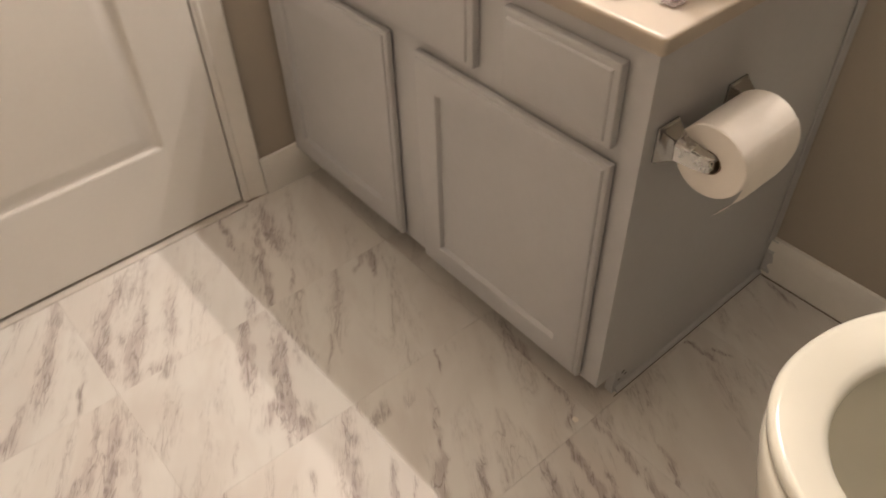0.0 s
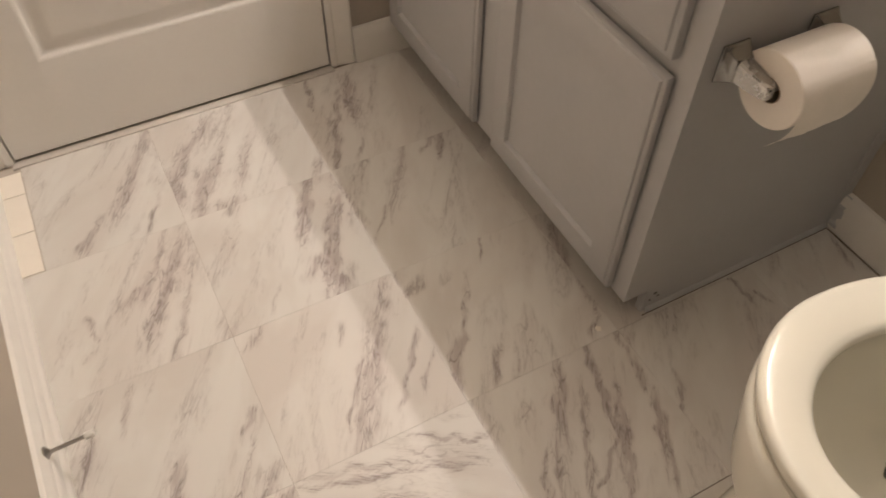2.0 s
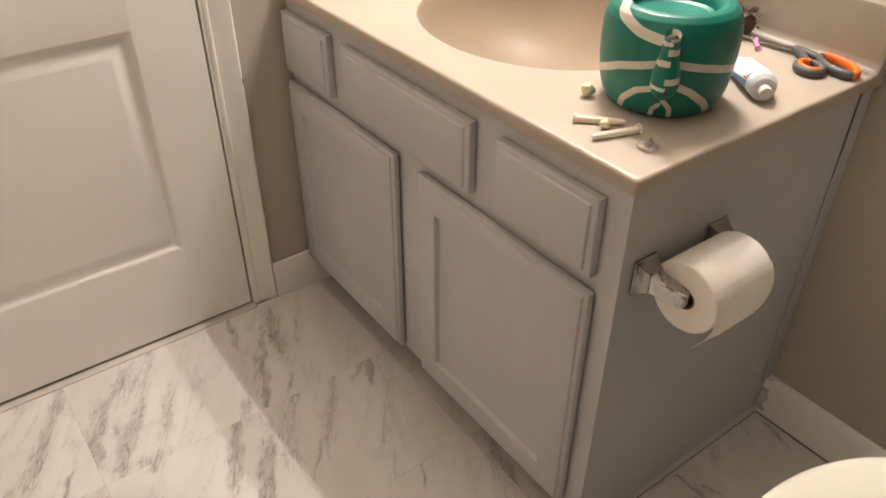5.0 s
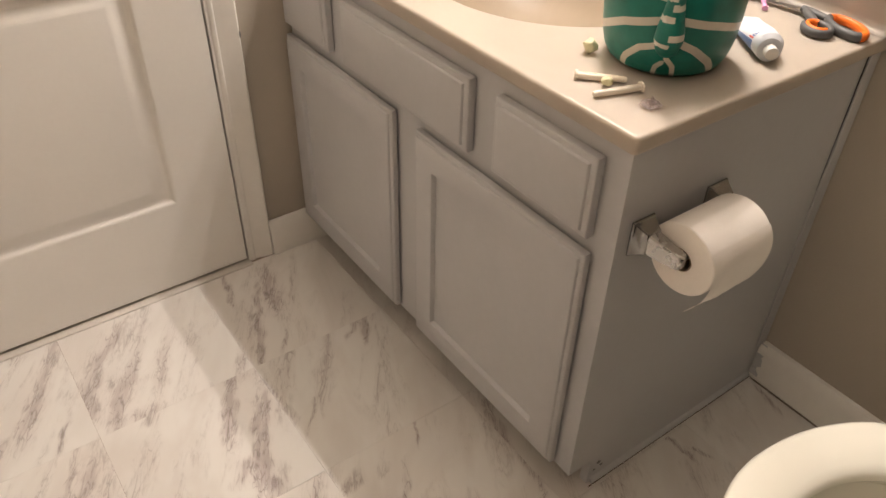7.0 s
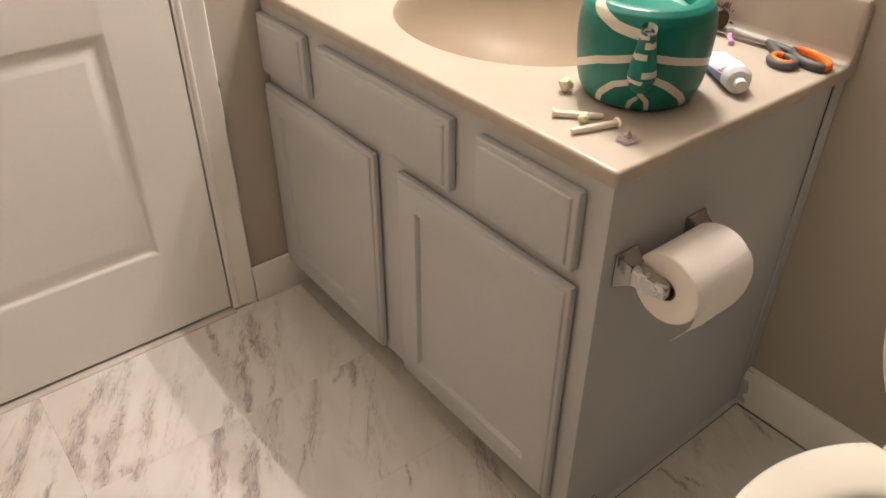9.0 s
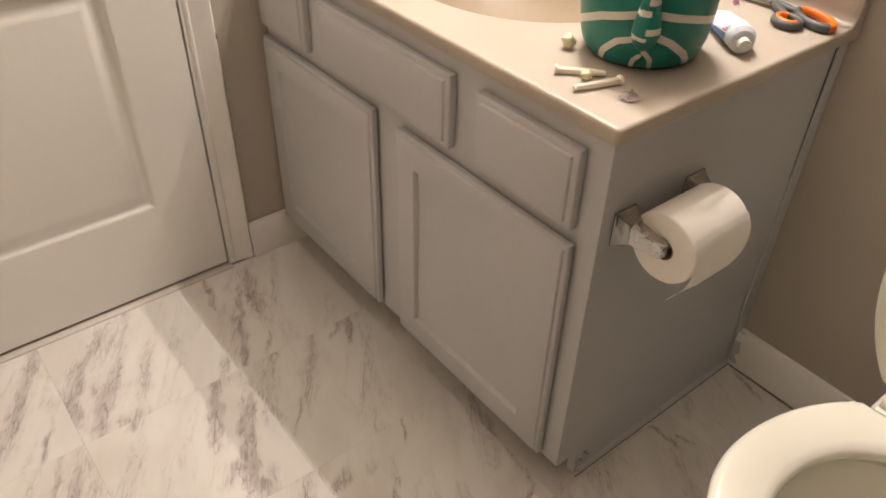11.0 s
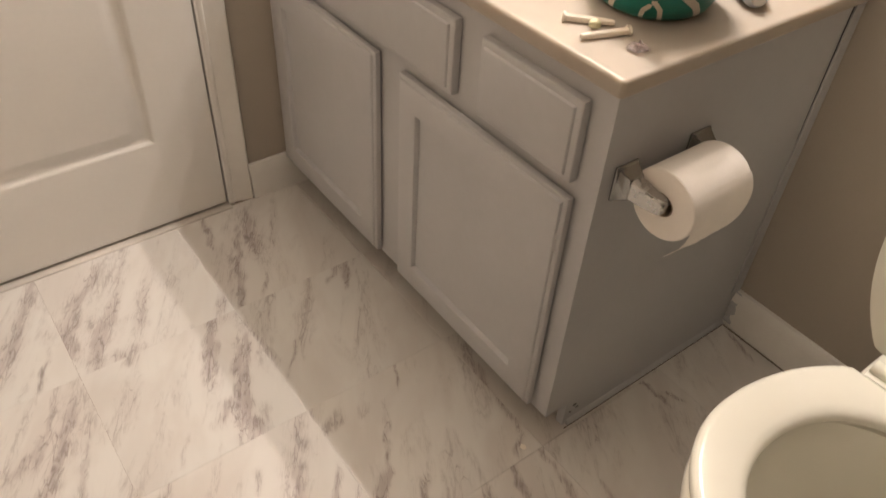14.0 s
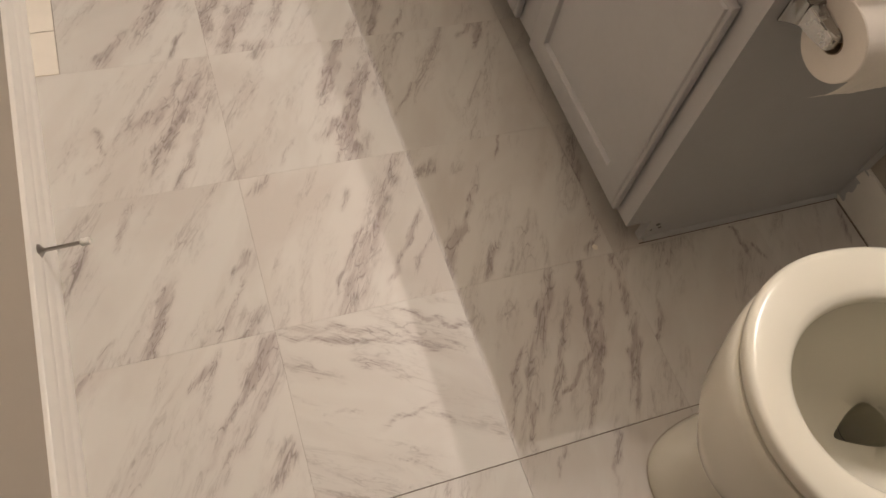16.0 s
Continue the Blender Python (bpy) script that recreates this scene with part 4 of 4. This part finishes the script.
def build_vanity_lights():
    """The bare-bulb wall fixture over the basin that lights the room, plus an invented lower one for its mirrored
    light.
    """
    for spots, z in ((UPPER, 2.040), (MIRRORED, 1.730)):
        f = thing("vanity_light_and_mirror_copy", (0, 0, z))
        tagged(f, "wall light bar with bare bulbs; the lower copy is added for mirrored light", "wall lamp")
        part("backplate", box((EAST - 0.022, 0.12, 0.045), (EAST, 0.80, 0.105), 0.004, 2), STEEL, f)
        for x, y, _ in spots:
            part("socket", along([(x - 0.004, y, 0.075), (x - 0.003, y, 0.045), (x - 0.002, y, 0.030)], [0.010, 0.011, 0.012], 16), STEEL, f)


# ---- floor ----
COLS = [-0.946, -0.622, -0.314, -0.006, 0.302, 0.508]
ROWS = [0.904, 0.590, 0.288, -0.0135, -0.316, -0.620, SOUTH + 0.005]


# where the printed veins lie on each tile: centre, half length and half width in cm, tilt in degrees, strength
MARKS = {}
MARKS[(0, 0)] = [(-1.2, -11.4, 3.1, 0.8, 59, 0.6), (11.9, 6.1, 9.8, 1.4, 65, 0.7), (5.6, -3.5, 4.9, 1, 63, 0.4), (-2.4, -12.5, 1.9, 1, 48, 0.7), (8.4, 15, 1.9, 1.1, 62, 0.5), (11.1, -11, 3.2, 0.6, 63, 0.6)]
MARKS[(0, 1)] = [(8, 0.1, 7.8, 1.6, 61, 0.8), (8.4, 7.7, 5.9, 0.7, 62, 0.6), (8.5, -9.6, 6.1, 0.8, 65, 0.7), (3.6, 2.2, 2.7, 1.5, 38, 0.6), (14.5, 4.3, 3.8, 1.1, 57, 0.4), (-5.7, -2.6, 2, 0.7, 97, 0.5), (-7.1, -7.4, 1.1, 0.6, 25, 0.4)]
MARKS[(0, 2)] = [(-3.7, 9.7, 2.6, 0.7, 68, 0.6), (11.5, 13.8, 1.3, 0.7, 59, 0.5), (-0.6, -9.1, 4.5, 1, 66, 0.8), (13.4, -2, 1.8, 0.7, 48, 0.8), (11.1, -8.4, 3.3, 0.5, 59, 0.5), (13.1, -13.2, 2.2, 1.6, 54, 0.6), (-10.6, -14.8, 3, 0.6, 49, 0.5), (-12.1, 1.1, 6.7, 0.6, 67, 0.6), (-12.3, 4.2, 2.1, 1.6, 34, 0.4), (7.2, -13.7, 3.5, 1.4, 42, 0.35)]
MARKS[(0, 3)] = [(13.1, 10.6, 2.7, 1.4, 49, 1), (7.5, 3.3, 6.6, 0.6, 54, 0.7), (9.7, 1.4, 8, 1.3, 52, 0.4), (4.4, 10.4, 2.2, 0.8, 44, 0.8), (-12.9, 13.4, 1.5, 0.6, 33, 0.8), (13, -5.9, 2.3, 1.3, 47, 0.6)]
MARKS[(1, 0)] = [(-14.7, -5.8, 3.3, 1.4, 95, 0.6), (-10, -7.7, 4.4, 1.4, 76, 0.5), (-14.4, -5, 3.8, 1.6, 60, 0.6), (-8.1, 6.2, 5.8, 1.4, 51, 0.7), (-0.6, 6.4, 10.4, 1.1, 63, 0.5), (-8.4, -7.9, 5.9, 1.1, 59, 0.6), (-6, -15.1, 1.9, 1.7, 5, 0.6), (1.1, -3.4, 5.3, 1.3, 64, 0.6), (15.3, -11.1, 3.6, 1.1, 56, 0.6)]
MARKS[(1, 1)] = [(-5.2, 14.9, 2.1, 1.2, 38, 0.5), (3.5, -7.1, 2.2, 1.4, 39, 0.6), (6.6, -10.8, 2.8, 1.1, 87, 0.9), (8.9, -4.7, 8, 0.7, 67, 0.8), (6.9, 7.4, 5.5, 1.1, 64, 0.6), (-5.8, -10.3, 2.1, 0.4, 57, 0.5), (7.3, 8.3, 4.7, 1.2, 68, 0.6), (7.8, -3.1, 7.2, 0.9, 66, 0.8), (12.8, 4.3, 3.1, 0.6, 59, 0.6)]
MARKS[(1, 2)] = [(-11.9, 13.3, 2.1, 0.9, 51, 0.5), (3.4, -3, 12.5, 2.5, 61, 0.4), (1.6, 7.2, 1.3, 0.7, 64, 0.5), (-0.9, -5.4, 4.7, 0.4, 57, 0.6), (9.4, -4.9, 4.4, 0.6, 54, 0.8), (8.4, 5.8, 6.5, 1, 60, 0.5), (-0.4, -9.3, 7.4, 0.9, 60, 0.5), (12.4, -6.8, 3.1, 0.6, 54, 0.6)]
MARKS[(1, 3)] = [(-3.7, 12.1, 7.3, 0.7, 160, 0.6), (-1.6, 9.4, 8.2, 0.5, 160, 0.8), (9.9, 11, 4.3, 0.4, 153, 0.8), (-1.3, 5.6, 2.4, 1.2, 142, 0.6), (-12.2, 7.5, 3.6, 0.9, 150, 0.4), (1.9, -3.7, 2.9, 0.4, 8, 0.6), (-8.1, -1, 1.7, 0.3, 156, 0.5), (6.8, -5.8, 1, 0.5, 137, 0.5), (-0.2, -10.7, 2.7, 0.3, 145, 0.5), (-2.5, -13.9, 2.1, 0.4, 152, 0.5)]
MARKS[(1, 4)] = [(4, 14.5, 1.3, 0.8, 53, 0.5)]
MARKS[(2, 0)] = [(-2, 4.7, 5.1, 1.9, 76, 0.8), (-9.6, -5.6, 7.4, 0.8, 68, 0.8), (3.6, 4.6, 5.1, 0.6, 61, 0.5), (-6.6, -11.9, 2.7, 0.6, 62, 0.5), (-10, 9.6, 4.7, 0.8, 80, 0.6)]
MARKS[(2, 1)] = [(9.4, 12.6, 3.2, 0.8, 60, 0.8), (8.5, 14.4, 2.9, 0.6, 38, 0.7), (-0.9, 10.6, 6.9, 1.5, 62, 0.4), (-10, -1.3, 4.3, 0.5, 50, 0.5), (-14.8, 5, 4.7, 0.9, 88, 0.5)]
MARKS[(2, 2)] = [(-14.2, -9, 4.1, 1, 68, 1), (-8.4, -1.1, 6.6, 0.5, 57, 0.7), (-7.4, -11.2, 2.5, 0.8, 52, 0.8), (-4, -13.2, 1.2, 0.4, 57, 0.5), (-13.4, 9.9, 1.7, 1.1, 22, 0.6), (2.9, 13.8, 2.2, 0.3, 63, 0.7), (14.6, -6.4, 2.5, 0.6, 79, 0.8), (12, -12.2, 1.5, 0.5, 46, 0.7)]
MARKS[(2, 3)] = [(-0.7, 9.4, 5.6, 1, 63, 0.8), (6.6, 8.6, 4.5, 0.7, 72, 1), (4.5, 1.3, 3.2, 0.6, 74, 0.9), (0.5, -4, 3.8, 0.4, 36, 1), (5.3, 0.1, 4.3, 0.7, 62, 0.9), (-1.9, -0.6, 6.8, 0.7, 61, 0.7), (-6.4, 1.1, 6.2, 0.5, 62, 0.6), (9.8, -4.3, 4.2, 0.6, 61, 0.9), (10, -6.4, 5.1, 0.4, 64, 0.9), (13.8, 6.2, 1.7, 0.8, 76, 0.7), (-12.1, -3.7, 2, 0.4, 55, 0.7), (-12.2, -5.5, 5.8, 0.4, 60, 0.6), (0.8, -8.6, 4.5, 0.6, 57, 0.6), (14.7, 13.7, 2.4, 0.5, 78, 0.7), (-11.4, -10.7, 2.7, 0.5, 69, 0.7)]
MARKS[(2, 4)] = [(0.3, 12.2, 3.2, 0.5, 65, 0.7), (-8.5, 13.7, 2.3, 0.4, 56, 0.5)]
MARKS[(3, 2)] = [(-15.2, 4.2, 5.5, 1.1, 72, 0.7)]
MARKS[(4, 3)] = [(8.7, 10.3, 3, 0.5, 70, 0.6)]
MARKS[(3, 3)] = [(10.3, 12.0, 2.6, 0.5, 95, 0.8), (12.6, 9.0, 1.2, 0.4, 120, 0.7), (-15.2, -3.1, 4.8, 0.5, 63, 0.8), (-5.5, 11.8, 3.1, 0.4, 68, 0.5)]


def build_floor():
    fl = linked("floor", box((WEST, SOUTH, -0.1), (EAST, NORTH, -0.0022)), VINYL_BACK, smooth=False)
    tagged(fl, "white marbled vinyl tile floor with grey streaks", "floor", kind="structure")
    rnd = random.Random(11)
    def tile(x0, x1, y0, y1, marks, mid, spin=0, gap=0.00022):
        w, h = x1 - x0 - 2 * gap, y1 - y0 - 2 * gap
        nx, ny = (60, 60) if marks else (1, 1)
        cx, cy = (x0 + x1) / 2, (y0 + y1) / 2
        bm = bmesh.new()
        grid = [[bm.verts.new((-w / 2 + w * i / nx, -h / 2 + h * j / ny, 0.0)) for j in range(ny + 1)] for i in range(nx + 1)]
        for i in range(nx):
            for j in range(ny):
                bm.faces.new((grid[i][j], grid[i + 1][j], grid[i + 1][j + 1], grid[i][j + 1]))
        rim = [grid[i][0] for i in range(nx + 1)] + [grid[nx][j] for j in range(1, ny + 1)] + [grid[i][ny] for i in range(nx - 1, -1, -1)] + [grid[0][j] for j in range(ny - 1, 0, -1)]
        low = [bm.verts.new((v.co.x, v.co.y, -0.0024)) for v in rim]
        for k in range(len(rim)):
            bm.faces.new((rim[k], low[k], low[(k + 1) % len(rim)], rim[(k + 1) % len(rim)]))
        bm.verts.index_update()
        val = []
        for v in bm.verts:
            px, py = (v.co.x + cx - mid[0]) * 100, (v.co.y + cy - mid[1]) * 100
            rag = noise.noise_vector(Vector((px * 0.35, py * 0.35, cx * 7 + cy * 13)))
            px, py = px + 0.9 * rag.x, py + 1.3 * rag.y
            clear = 1.0
            for mx, my, hl, hw, tilt, strength in marks:
                c, sn = math.cos(radians(tilt)), math.sin(radians(tilt))
                u, t = ((px - mx) * c + (py - my) * sn) / (hl * 1.8), (-(px - mx) * sn + (py - my) * c) / (hw * 1.05)
                clear *= 1 - min(1.0, strength * 1.08) * math.exp(-u ** 4 - t * t)
            val.append(1 - clear)
        if spin:
            bm.transform(pose(0, 0, 0, 0, 0, -90))
        ob = linked("tile", bm, VINYL, fl, smooth=False)
        if marks:
            ob.data.attributes.new("vein", "FLOAT", "POINT").data.foreach_set("value", np.array(val, dtype=np.float32))
        ob.matrix_basis = pose(cx, cy, rnd.uniform(-0.00012, 0.00012), 0, 0, 90 * spin)
    for i, (x0, x1) in enumerate(zip(COLS, COLS[1:])):
        for j, (y1, y0) in enumerate(zip(ROWS, ROWS[1:])):
            if i >= 4 and j < 3:
                continue
            mid = ((x0 + x1) / 2, (y0 + y1) / 2)
            if i >= 4 and j == 3:
                y1 = -0.003
            top = -0.889 if (i, j) == (0, 0) else x0
            tile(top, x1, y0 + (0.0012 if j == 3 and i < 4 else 0), y1, MARKS.get((i, j), []), mid, 1 if (i, j) == (1, 3) else 0)
    # a flake broken off where two tiles meet at the cabinet's foot
    flake = [(-0.041, 0.001), (-0.034, -0.001), (-0.031, 0.006), (-0.036, 0.012), (-0.042, 0.008)]
    linked("tile_chip", extruded(flake, "z", -0.001, 0.0006), CERAMIC, fl, "pale chip at a tile corner", smooth=False)
    # the strip of older white ceramic left bare at the wall
    linked("grout_bed", box((WEST + 0.018, 0.590, -0.0022), (-0.8895, 0.905, -0.0012)), GROUT, fl, "old grout", smooth=False)
    for y0, y1 in ((0.5925, 0.7025), (0.7045, 0.8145), (0.8165, 0.884)):
        linked("ceramic_tile", box((WEST + 0.0225, y0, -0.002), (-0.8905, y1, 0.0006), 0.0012, 2), CERAMIC, fl, "bare white ceramic tile")


build_shell()
build_baseboards()
build_door()
build_vanity()
build_counter()
build_toilet()
build_paper_holder()
build_paper_roll()
build_pot()
build_tube()
build_scissors()
build_small_bits()
build_door_stop()
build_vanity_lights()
build_floor()
